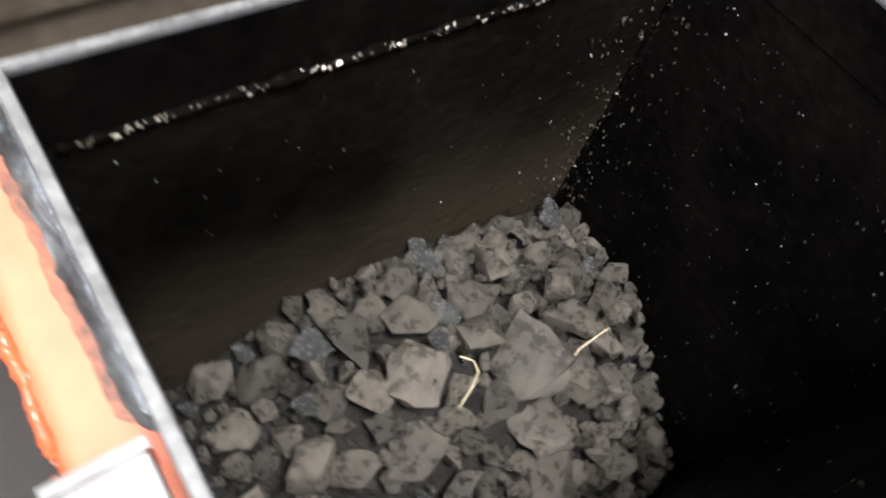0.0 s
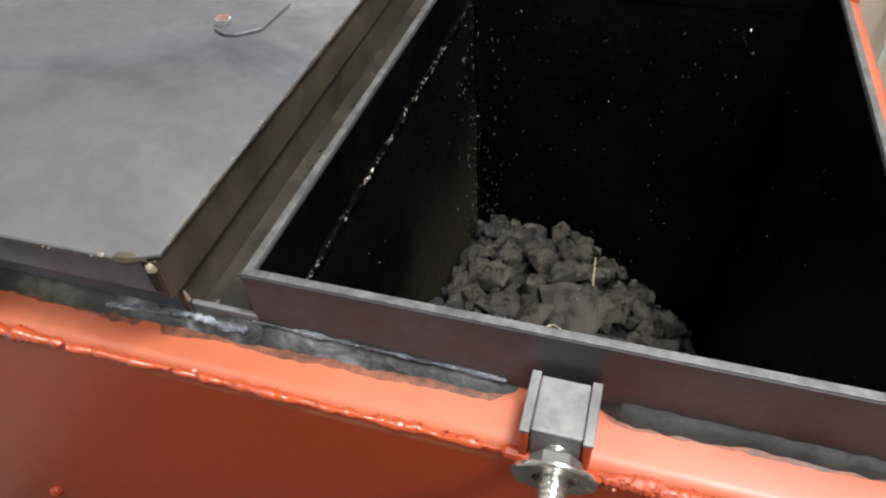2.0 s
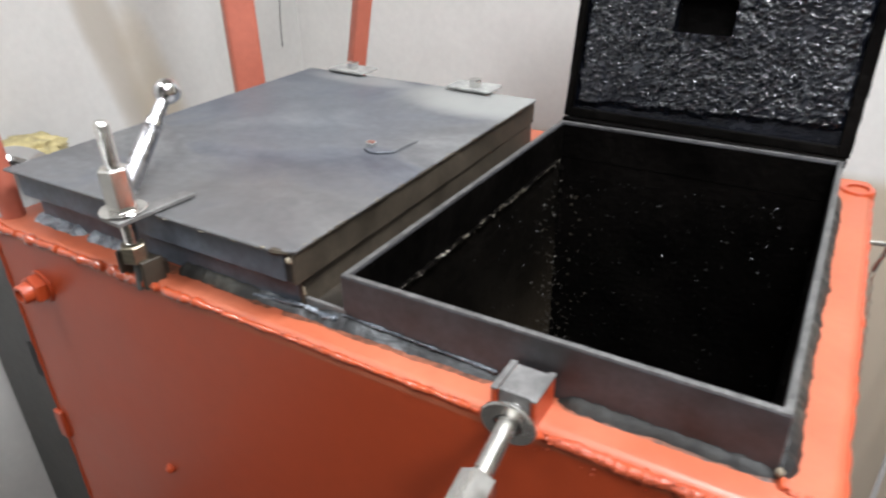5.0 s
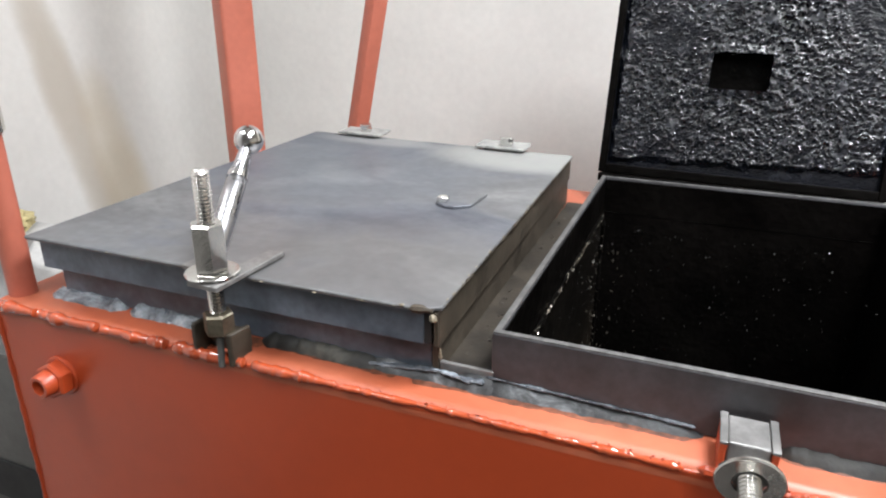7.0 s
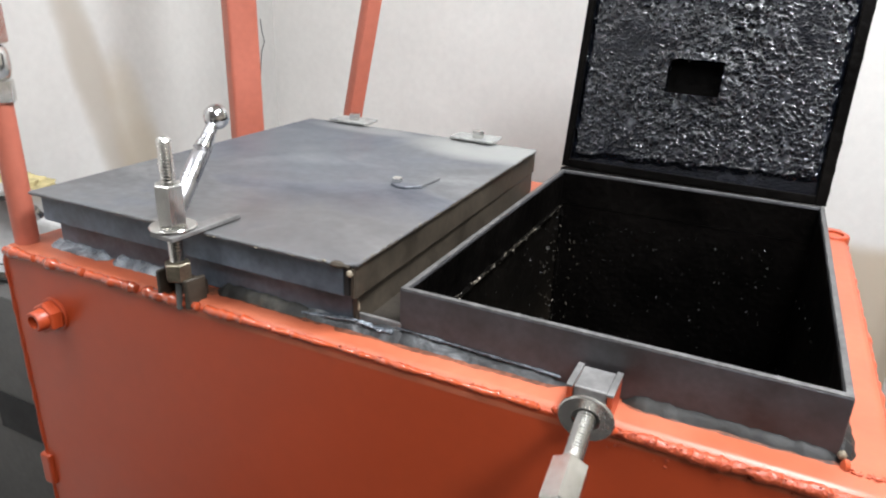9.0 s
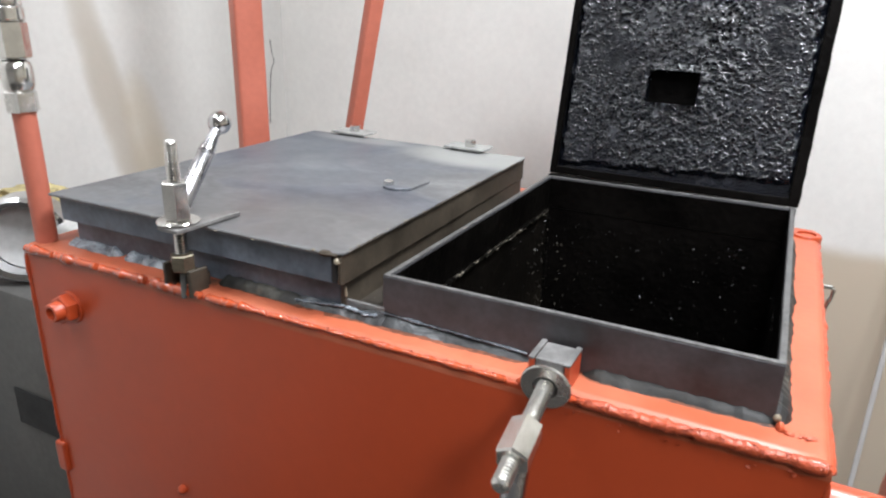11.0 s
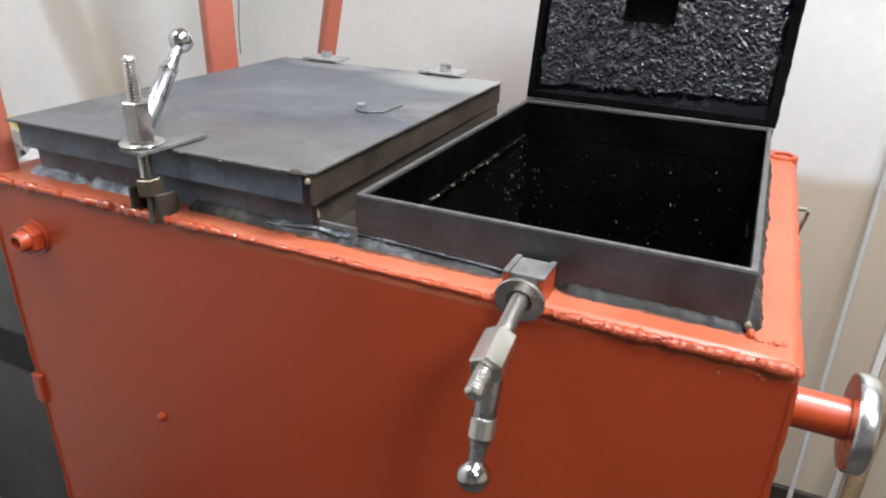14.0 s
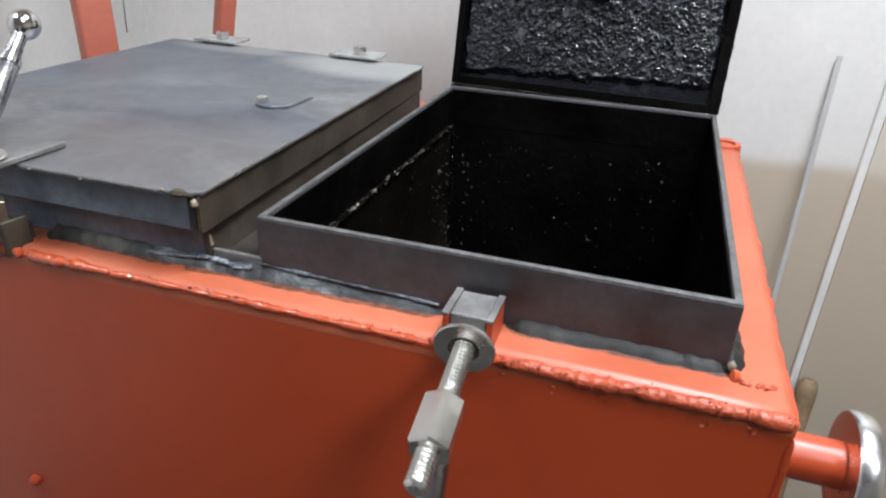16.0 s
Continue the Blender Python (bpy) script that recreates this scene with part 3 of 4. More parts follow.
part("crusted_seam", bead([(HX0 + 0.002, HY0 + 0.004, TOP - 0.002), (HX0 + 0.002, HY1 - 0.002, TOP - 0.002)], 0.0022, 0.003, 0.9, 1.2, 12, 6), TAR, rim, "crusted weld seam")
part("crusted_seam", bead([(HX0 + 0.003, HY1 - 0.003, TOP - 0.01), (HX0 + 0.003, HY1 - 0.003, 0.66)], 0.0026, 0.004, 0.9, 1.0, 14, 6), TAR, rim)
rng = random.Random(8)
drops = bmesh.new()
for _ in range(330):
    cx, s = HX0 + 0.0032, 0.0006 + 0.0014 * rng.random() ** 2
    cy, cz = HY0 + 0.01 + (HY1 - HY0 - 0.02) * rng.random(), TOP - 0.0015 + rng.gauss(0, 0.0014)
    if rng.random() < 0.3:
        cy, cz = HY1 - 0.004, TOP - 0.02 - 0.34 * rng.random()
    vs = [drops.verts.new((cx + rng.uniform(-s, s), cy + rng.uniform(-s, s) * 1.3, cz + rng.uniform(-s, s))) for _ in range(8)]
    bmesh.ops.convex_hull(drops, input=vs)
tagged(part("seam_glitter", drops, SEAM_GLINT, rim, "brownish drops along the seam, coloured pale to paint in glints"), kind="stuff")


def flakes(name, count, seed, parent, mat, label):
    """Small drops and flakes of tar sticking to the shaft walls."""
    rng = random.Random(seed)
    bm = bmesh.new()
    for _ in range(count):
        side = rng.choice("llbbbrf")
        z = TOP - 0.02 - (TOP - 0.62) * rng.random() ** 1.2
        u = rng.random()
        if side == "l":
            p, n = Vector((HX0, HY0 + (HY1 - HY0) * (1 - u * u), z)), Vector((1, 0, 0))
        elif side == "r":
            p, n = Vector((HX1, HY0 + (HY1 - HY0) * u, z)), Vector((-1, 0, 0))
        elif side == "b":
            p, n = Vector((HX0 + (HX1 - HX0) * u, HY1, z)), Vector((0, -1, 0))
        else:
            p, n = Vector((HX0 + (HX1 - HX0) * u, HY0, z)), Vector((0, 1, 0))
        s = 0.0005 + 0.0012 * rng.random() ** 3
        t1 = n.cross(Vector((0, 0, 1))).normalized()
        tip = bm.verts.new(p + n * s * (0.5 + rng.random()) + Vector((rng.uniform(-s, s), rng.uniform(-s, s), rng.uniform(-s, s))) * 0.5)
        k = 5
        a0 = rng.random() * 6
        ring = [bm.verts.new(p - n * 0.0003 + t1 * (s * rng.uniform(0.6, 1.3) * math.cos(a0 + 6.283 * i / k)) + Vector((0, 0, 1)) * (s * rng.uniform(0.7, 1.8) * math.sin(a0 + 6.283 * i / k))) for i in range(k)]
        for i in range(k):
            bm.faces.new([ring[i], ring[(i + 1) % k], tip])
    bmesh.ops.recalc_face_normals(bm, faces=bm.faces)
    return tagged(part(name, bm, mat, parent, label), kind="stuff")


flakes("tar_spatter", 1500, 4, shaft, GLINT, "scattered shiny drops of tar")
rng = random.Random(61)
corner = bmesh.new()
for _ in range(300):
    z, d = 0.70 + 0.30 * rng.random() ** 2.2, abs(rng.gauss(0, 0.030)) * (1 if rng.random() < 0.7 else 2.2)
    c = Vector((HX0 + 0.0008, HY1 - d, z)) if rng.random() < 0.68 else Vector((HX0 + d * 0.7, HY1 - 0.0008, z))
    s = rng.uniform(0.0007, 0.0022)
    bmesh.ops.convex_hull(corner, input=[corner.verts.new(c + Vector((rng.uniform(-s, s), rng.uniform(-s, s), rng.uniform(-s, s) * 1.5))) for _ in range(7)])
tagged(part("corner_crust", corner, CRUMB, shaft, "brown crumbly deposit in the shaft corner"), kind="stuff")

# mastic round the hatches
SEAL_TEXT = "smeared grey and black sealant strip"
part("sealant", wavy_strip(-0.690, -0.593, (0.0, 0.0), (-0.010, -0.012), TOP - 0.0005, (0.008, 0.010), 2, 0.003), SEAL_PALE, boiler, SEAL_TEXT, True)
part("sealant", wavy_strip(-0.589, -0.480, (0.0, 0.0), (-0.012, -0.010), TOP - 0.0005, (0.010, 0.007), 9, 0.003), SEAL_PALE, boiler, SEAL_TEXT, True)
part("sealant", wavy_strip(-0.440, -0.322, (-0.0015, -0.0015), (-0.013, -0.012), TOP - 0.0005, (0.010, 0.009), 4, 0.003), SEAL_DARK, boiler, "sooty black sealant strip", True)
part("sealant", wavy_strip(-0.342, -0.222, (0.0, 0.0), (-0.010, -0.011), TOP - 0.0005, (0.007, 0.011), 12, 0.004), SEAL, boiler, SEAL_TEXT, True)
part("sealant", wavy_strip(-0.238, -0.079, (0.0005, 0.0005), (-0.0105, -0.008), TOP - 0.0005, (0.009, 0.004), 3, 0.003), SEAL, boiler, "sooty black sealant strip", True)
part("sealant", bead([(-0.335, -0.0065, TOP + 0.0035), (-0.300, -0.0055, TOP + 0.0065), (-0.272, -0.0050, TOP + 0.0100)], 0.0024, 0.002, 0.8, 0.7, 75, 8), SEAL_PALE, boiler, "pale smeared sealant", True)
part("sealant", bead([(-0.272, -0.0050, TOP + 0.0095), (-0.250, -0.0070, TOP + 0.0075), (-0.236, -0.0050, TOP + 0.0080)], 0.0036, 0.002, 0.8, 0.7, 76, 8), SEAL_PALE, boiler, "pale smeared sealant", True)
part("sealant", bead([(-0.236, -0.0012, TOP + 0.0105), (-0.15, -0.0010, TOP + 0.0080), (-0.085, -0.0010, TOP + 0.0060)], 0.0013, 0.002, 0.9, 0.8, 73, 8), SEAL_PALE, boiler, "pale smeared sealant", True)
part("sealant", wavy_strip(-0.036, 0.114, (0.0005, 0.0005), (-0.009, -0.007), TOP - 0.0005, (0.008, 0.007), 7, 0.003), SEAL_DARK, boiler, "sooty black sealant strip", True)
part("grime", wavy_strip(-0.036, 0.118, (-0.004, -0.004), (-0.0125, -0.0095), TOP - 0.0005, (0.0014, 0.0012), 27, 0.002), GRIME, boiler, "soot smeared over the red paint")
part("grime", wavy_strip(-0.30, -0.082, (-0.006, -0.006), (-0.0185, -0.0135), TOP - 0.0005, (0.0012, 0.0012), 29, 0.002), GRIME, boiler, "soot smeared over the red paint")
part("grime", wavy_strip(-0.505, -0.425, (-0.002, -0.002), (-0.020, -0.018), TOP - 0.0005, (0.0012, 0.0012), 33, 0.002), GRIME, boiler, "soot smeared over the red paint")
part("grime", wavy_strip(-0.43, -0.30, (-0.004, -0.004), (-0.0135, -0.0185), TOP - 0.0005, (0.0012, 0.0012), 31, 0.002), GRIME, boiler, "soot smeared over the red paint")
part("sealant", wavy_strip(-0.004, 0.49, (0.1105, 0.1105), (0.123, 0.120), TOP - 0.0005, (0.012, 0.014), 6, 0.004, "y"), SEAL_DARK, boiler, "rough brown sealant strip")
part("corner_drop", bead([(0.112, -0.0075, TOP + 0.0015), (0.1185, -0.0060, TOP + 0.0012)], 0.0046, 0.0015, 0.5, 0.9, 47, 10), RED_GLOSS, boiler, "", True)
part("corner_weld", bead([(0.1115, -0.0040, TOP + 0.003), (0.1125, -0.0035, TOP + 0.010)], 0.0024, 0.0015, 0.6, 1.0, 48, 8), TAN, boiler, "pale rough weld at the rim corner", True)
part("channel_floor", box(-0.2785, -0.2300, 0.003, 0.49, TOP - 0.001, TOP + 0.0040, 0.0008), CHANNEL, boiler, "sooty brown steel strip between the hatches")
part("channel_lip", box(-0.2745, -0.2310, -0.0010, 0.0028, TOP - 0.001, TOP + 0.0152, 0.0010), PLATE, boiler, "pale steel lip closing the channel")
rng = random.Random(21)
crumbs = bmesh.new()
for _ in range(60):
    cx, cy, s = rng.uniform(-0.270, -0.238), rng.uniform(0.008, 0.48), rng.uniform(0.0008, 0.003)
    vs = [crumbs.verts.new((cx + rng.uniform(-s, s), cy + rng.uniform(-s, s), TOP + 0.0038 + rng.uniform(0, s))) for _ in range(7)]
    bmesh.ops.convex_hull(crumbs, input=vs)
tagged(part("coal_crumbs", crumbs, COAL), "black coal crumbs lying in the channel between the hatches", "coal crumbs", kind="stuff")

# closed hatch
FX0, FX1, FY1 = -0.672, -0.281, 0.495
frame_l = part("hatch_frame", ring_wall(FX0, FX1, -0.001, FY1, TOP + 0.001, 1.098, 0.006, 0.001), LID_EDGE, boiler, "dark steel frame under the closed lid")
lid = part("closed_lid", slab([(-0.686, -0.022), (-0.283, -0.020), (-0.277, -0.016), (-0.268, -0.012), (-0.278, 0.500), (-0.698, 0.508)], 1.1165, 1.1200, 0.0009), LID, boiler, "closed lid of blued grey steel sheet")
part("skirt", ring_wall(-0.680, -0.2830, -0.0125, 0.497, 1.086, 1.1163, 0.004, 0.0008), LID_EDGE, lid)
part("corner_fill", box(-0.2845, -0.2765, -0.0118, -0.006, 1.0868, 1.1164, 0.001), BLACK, lid, "dark open joint at the corner")
part("corner_weld", bead([(-0.292, -0.0190, 1.1182), (-0.280, -0.0165, 1.1180), (-0.2745, -0.0125, 1.1160)], 0.0026, 0.0015, 0.7, 1, 34, 7), SIDE, lid, "brown rough weld at the corner", True)
part("weld_blob", bead([(-0.2745, -0.0140, 1.1140), (-0.2742, -0.0145, 1.1075)], 0.0032, 0.0015, 0.5, 1.0, 35, 8), TAN, lid, "pale weld blob", True)
part("weld_blob", bead([(-0.2990, -0.0208, 1.1203), (-0.2950, -0.0204, 1.1203)], 0.0016, 0.001, 0.6, 0.7, 36, 8), TAN, lid, "pale weld blob", True)
part("weld_blob", bead([(-0.2735, -0.0030, 1.0800), (-0.2732, -0.0022, 1.0700)], 0.0013, 0.0015, 0.7, 1.0, 37, 8), TAN, lid, "pale weld blob", True)
rng = random.Random(92)
chips = bmesh.new()
for _ in range(85):
    u = rng.random() ** 1.5
    c = Vector((-0.2690 - 0.0098 * u, -0.008 + 0.50 * u, 1.1192 + rng.gauss(0, 0.0006)))
    s = rng.uniform(0.0005, 0.0013)
    bmesh.ops.convex_hull(chips, input=[chips.verts.new(c + Vector((rng.uniform(-s, s), rng.uniform(-s, s) * 2, rng.uniform(-s, s) * 0.7))) for _ in range(7)])
for _ in range(40):
    c = Vector((rng.uniform(-0.68, -0.29), -0.0215 + rng.gauss(0, 0.0005), 1.1185 + rng.gauss(0, 0.0006)))
    s = rng.uniform(0.0004, 0.0010)
    bmesh.ops.convex_hull(chips, input=[chips.verts.new(c + Vector((rng.uniform(-s, s) * 2, rng.uniform(-s, s), rng.uniform(-s, s) * 0.7))) for _ in range(7)])
tagged(part("edge_chips", chips, TAN, lid, "worn bright flecks along the lid edge"), kind="stuff")
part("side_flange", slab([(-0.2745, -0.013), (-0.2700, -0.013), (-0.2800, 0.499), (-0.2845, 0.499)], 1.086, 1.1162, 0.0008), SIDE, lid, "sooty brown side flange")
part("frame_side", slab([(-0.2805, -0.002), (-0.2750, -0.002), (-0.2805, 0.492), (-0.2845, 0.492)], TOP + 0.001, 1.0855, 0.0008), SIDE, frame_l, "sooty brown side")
part("edge_bead", bead([(-0.2695, 0.0, 1.1178), (-0.278, 0.47, 1.1178)], 0.0016, 0.003, 0.6, 1.0, 31, 6), SIDE, lid)
part("flange_end", box(-0.2742, -0.2705, -0.0142, -0.0128, 1.0870, 1.1150, 0.0004), SIDE, lid, "worn front end of the flange")
for hx, hy in ((-0.607, 0.505), (-0.375, 0.496)):
    hp = part("hinge_plate", slab([(hx - 0.042, hy - 0.012), (hx + 0.030, hy - 0.016), (hx + 0.034, hy + 0.006), (hx + 0.030, hy + 0.030), (hx - 0.042, hy + 0.030)], 1.1235, 1.127, 0.0008), HINGE, lid, "small dusty hinge plate")
    part("bolt", hexnut((hx, hy + 0.003, 1.127), (hx, hy + 0.003, 1.1385), 0.0100), ZINC, hp, "bright hexagon bolt head")
    part("spacer", box(hx - 0.03, hx + 0.02, hy - 0.008, hy + 0.002, 1.1203, 1.1237), PLATE, hp)
tab = part("lifting_tab", slab([(-0.371, 0.226), (-0.366, 0.214), (-0.355, 0.208), (-0.344, 0.2085), (-0.329, 0.221), (-0.3265, 0.268), (-0.333, 0.269), (-0.354, 0.252), (-0.367, 0.238)], 1.1199, 1.1232, 0.0007), LID, lid, "small rounded steel tab")
part("bolt", hexnut((-0.3615, 0.2215, 1.1232), (-0.3612, 0.2215, 1.1290), 0.0066), ZINC, tab, "bright bolt head")


def clamp_lever(parent, a, ball, collar):
    """A handle with a chrome ball; a on the nut, ball at its end."""
    a, ball = Vector(a), Vector(ball)
    h = (ball - a).length
    lv = part("lever", lathe([(0, 0), (0.0086, 0), (0.0089, h * 0.30), (0.0086, h * 0.60), (0.0080, h * 0.61), (0.0076, h * 0.71), (0.0066, h * 0.72), (0.0060, h * 0.84), (0.0056, h * 0.92), (0, h * 0.95)], 28, None, a, ball), BRUSHED, parent, "brushed steel tapered lever", True)
    if collar:
        d = (ball - a).normalized()
        c = a + d * h * 0.44
        part("collar", lathe([(0.0084, 0), (0.0099, 0.0008), (0.0099, 0.015), (0.0080, 0.0158)], 28, None, c, c + d), ZINC, lv, "", True)
    else:
        d = (ball - a).normalized()
        c = a + d * h * 0.62
        part("collar", lathe([(0.0074, 0), (0.0090, 0.0008), (0.0086, 0.006), (0.0064, 0.0066)], 28, None, c, c + d), CHROME, lv, "", True)
    bm = bmesh.new()
    bmesh.ops.create_uvsphere(bm, u_segments=32, v_segments=20, radius=0.0128, matrix=Matrix.Translation(ball))
    part("ball_knob", bm, CHROME, lv, "chrome ball knob", True)


# clamp of the closed hatch, upright and tightened
clamp = thing("hatch_clamp", "zinc-plated swing bolt clamp with ball lever, tightened", "")
clamp.parent = boiler
CXL, CYL = -0.454, -0.037
part("bracket", slab([(-0.4815, -0.041), (-0.4770, -0.041), (-0.4757, -0.020), (-0.4802, -0.020)], TOP - 0.006, TOP + 0.026, 0.001), SIDE, clamp, "dark steel bracket cheek")
part("bracket", slab([(-0.4445, -0.043), (-0.4400, -0.042), (-0.4362, -0.021), (-0.4407, -0.020)], TOP - 0.006, TOP + 0.024, 0.001), SIDE, clamp, "dark steel bracket cheek")
part("bracket_foot", slab([(-0.4765, -0.026), (-0.4450, -0.028), (-0.4415, -0.012), (-0.476, -0.012)], TOP - 0.002, TOP + 0.016, 0.002), SIDE, clamp)
part("swing_pin", rod((CXL + 0.002, CYL - 0.005, TOP - 0.008), (CXL, CYL - 0.001, TOP + 0.024), 0.0030, 14), DARK_GREY, clamp, "lower end of the swing bolt", True)
part("lock_nut", hexnut((CXL, CYL, TOP + 0.022), (CXL, CYL, TOP + 0.040), 0.0125, 0, 0.4), BRASS, clamp, "dull yellowish steel nut")
part("rod", screw((CXL, CYL, TOP + 0.030), (CXL - 0.001, CYL + 0.001, 1.211), 0.0068), ZINC, clamp, "threaded rod")
part("washer", washer((CXL, CYL, 1.1262), (0, 0, 1), 0.0215, 0.0072, 0.003), ZINC, clamp, "broad bright washer", True)
nut_l = part("long_nut", hexnut((CXL, CYL, 1.1292), (CXL, CYL, 1.169), 0.0135, 0.0075, 0.25), ZINC, clamp, "long bright hexagon nut")
clamp_lever(clamp, (CXL - 0.004, CYL + 0.011, 1.142), (-0.476, 0.052, 1.2135), False)
part("fork_plate", slab([(-0.492, -0.030), (-0.464, -0.036), (-0.464, -0.056), (-0.434, -0.058), (-0.430, 0.026), (-0.444, 0.024), (-0.448, -0.010), (-0.47, -0.012), (-0.49, -0.016)], 1.1212, 1.1256, 0.0006), PLATE, lid, "flat slotted steel fork under the washer")

# clamp of the open hatch, swung down
swing = thing("hatch_clamp", "zinc-plated swing bolt clamp with ball lever, swung down", "")
swing.parent = boiler
P0, P1 = Vector((-0.0535, -0.030, 1.0640)), Vector((-0.0470, -0.155, 1.0405))
way = (P1 - P0).normalized()
for sx in (-0.0715, -0.0415):
    part("cheek", box(sx, sx + 0.0042, -0.039, -0.0045, TOP - 0.004, 1.0765, 0.0012), RED, swing, "red cheek with bare steel top")
    part("cheek_edge", box(sx - 0.0004, sx + 0.0046, -0.0394, -0.0041, 1.0755, 1.0778, 0.0006), PLATE, swing, "bare steel top edge")
part("eye_block", box(-0.0668, -0.0420, -0.037, -0.0055, TOP + 0.001, 1.0768, 0.0012), PLATE, swing, "grey steel block")
part("weld_seam", bead([(-0.080, -0.037, TOP), (-0.03, -0.040, TOP - 0.002)], 0.004, 0.003, 0.5, 1, 41), RED, swing, "", True)
part("rod", screw(P0 - way * 0.004, P1, 0.0070), ZINC, swing, "threaded rod")
part("dark_nut", hexnut(P0 + way * 0.010, P0 + way * 0.0185, 0.0125), DARK_GREY, swing)
part("washer", washer(P0 + way * 0.0185, way, 0.0208, 0.0105, 0.003), ZINC, swing, "broad bright washer", True)
part("long_nut", hexnut(P0 + way * 0.066, P0 + way * 0.103, 0.0135, 0.0078, 0.5), ZINC, swing, "long bright hexagon nut")
clamp_lever(swing, P0 + way * 0.088 + Vector((0.0015, 0, -0.009)), (-0.0465, -0.146, 0.9655), True)

# fittings on the front and sides
boss = part("pipe_boss", rod((-0.655, BY0 + 0.002, 0.985), (-0.655, BY0 - 0.003, 0.985), 0.0205), RED, boiler, "red painted threaded boss", True)
part("hex_collar", hexnut((-0.655, BY0 - 0.002, 0.985), (-0.655, BY0 - 0.016, 0.986), 0.0185, 0, 0.5), RED, boss)
part("nipple", lathe([(0.0125, 0), (0.0115, 0.011), (0.0105, 0.012), (0.0075, 0.012), (0.0075, 0.002), (0, 0.002)], 28, None, (-0.655, BY0 - 0.0155, 0.986), (-0.655, BY0 - 0.05, 0.986)), RED, boss, "open pipe nipple", True)
part("stud", lathe([(0, 0), (0.006, 0), (0.0058, 0.005), (0.003, 0.008), (0, 0.0085)], 14, None, (-0.497, BY0 + 0.001, 0.778), (-0.497, BY0 - 0.1, 0.776)), RED, boiler, "small red painted stud", True)
part("side_lug", box(BX0 - 0.008, BX0 + 0.010, BY0 - 0.006, BY0 + 0.02, 0.722, 0.768, 0.003), RED, boiler, "small red lug")
part("side_lug", box(BX0 - 0.006, BX0 + 0.002, BY0 + 0.002, BY0 + 0.02, 1.00, 1.012, 0.002), RED, boiler)
stub = part("pipe_stub", lathe([(0.0185, 0), (0.0185, 0.008), (0.0195, 0.0095), (0.0195, 0.026), (0.018, 0.0285), (0.0125, 0.0285), (0.0125, 0.006), (0, 0.006)], 32, None, (0.1335, 0.532, TOP - 0.0255)), RED, boiler, "short red pipe stub, open on top", True)
damper = part("damper_shaft", rod((BX1 - 0.002, 0.004, 0.995), (0.1945, 0.004, 0.995), 0.0158, 28, 0.002), RED, boiler, "red tube of the air control", True)
part("hand_wheel", lathe([(0, 0.0), (0.031, 0.0), (0.0365, 0.001), (0.038, 0.003), (0.038, 0.012), (0.0365, 0.0145), (0.031, 0.0155), (0.027, 0.013), (0.012, 0.0125), (0, 0.0125)], 48, None, (0.193, 0.006, 0.993), (0.3, 0.006, 0.993)), ALU, damper, "bright aluminium hand wheel", True)

# hook and chain of the air damper
hook = part("hook", tube([(0.143, 0.575, 0.957), (0.163, 0.600, 0.958), (0.185, 0.604, 0.9585), (0.189, 0.604, 0.954), (0.185, 0.604, 0.937), (0.181, 0.604, 0.917)], 0.0035, 8), ZINC, boiler, "bent bright steel hook", True)


def link_mesh(r=0.0045, w=0.0008, long=1.5):
    bm = bmesh.new()
    n, s = 10, 5
    rings = []
    for i in range(n):
        a = 2 * math.pi * i / n
        c = Vector((r * math.cos(a) * 0.62, 0, r * long * math.sin(a)))
        o = Vector((math.cos(a), 0, math.sin(a)))
        rings.append([bm.verts.new(c + o * (w * math.cos(2 * math.pi * j / s)) + Vector((0, w * math.sin(2 * math.pi * j / s), 0))) for j in range(s)])
    for i in range(n):
        p, q = rings[i], rings[(i + 1) % n]
        for j in range(s):
            bm.faces.new([p[j], p[(j + 1) % s], q[(j + 1) % s], q[j]])
    bmesh.ops.recalc_face_normals(bm, faces=bm.faces)
    return bm


chain = thing("chain", "thin steel link chain hanging from the damper hook to the floor", "chain", (0.181, 0.604, 0.916))
first = part("link", link_mesh(), ZINC, chain, m=pose(0, 0, -0.006))
for i in range(1, 83):
    ob = first.copy()
    scene.collection.objects.link(ob)
    z = -0.006 - i * 0.0109
    ob.matrix_basis = pose(0.004 * math.sin(i * 0.07) + 0.0013 * i, 0.002 * math.sin(i * 0.11), z, 0, 3, 90 * (i % 2) + 20)
part("clasp", lathe([(0, 0), (0.003, 0.002), (0.0034, 0.012), (0.002, 0.018), (0, 0.019)], 10, None, (-0.006, 0.0, -0.055), (-0.004, 0, -0.02)), ZINC, chain, "small hook clasp", True)

# open lid, standing upright behind the hatch
open_lid = thing("open_lid", "raised hatch lid, its inner side covered in glossy black tar", "", (-0.065, 0.527, 1.093))
open_lid.rotation_euler = (radians(-10.5), radians(0.7), 0)
open_lid.parent = boiler
LW, LH = 0.181, 0.50
part("lid_sheet", box(-LW, LW, 0.034, 0.042, 0.0, LH, 0.002), STEEL, open_lid, "dark steel lid sheet")
for name, b in (("border", (-LW, -LW + 0.010, 0.0, 0.034, 0.0, LH)), ("border", (LW - 0.014, LW, -0.001, 0.034, 0.0, LH)), ("border", (-LW + 0.010, LW - 0.014, 0.0, 0.034, 0.0, 0.012)), ("border", (-LW + 0.010, LW - 0.014, 0.0, 0.034, LH - 0.012, LH))):
    part(name, box(*b, 0.0012), TAR, open_lid, "tarred steel border")
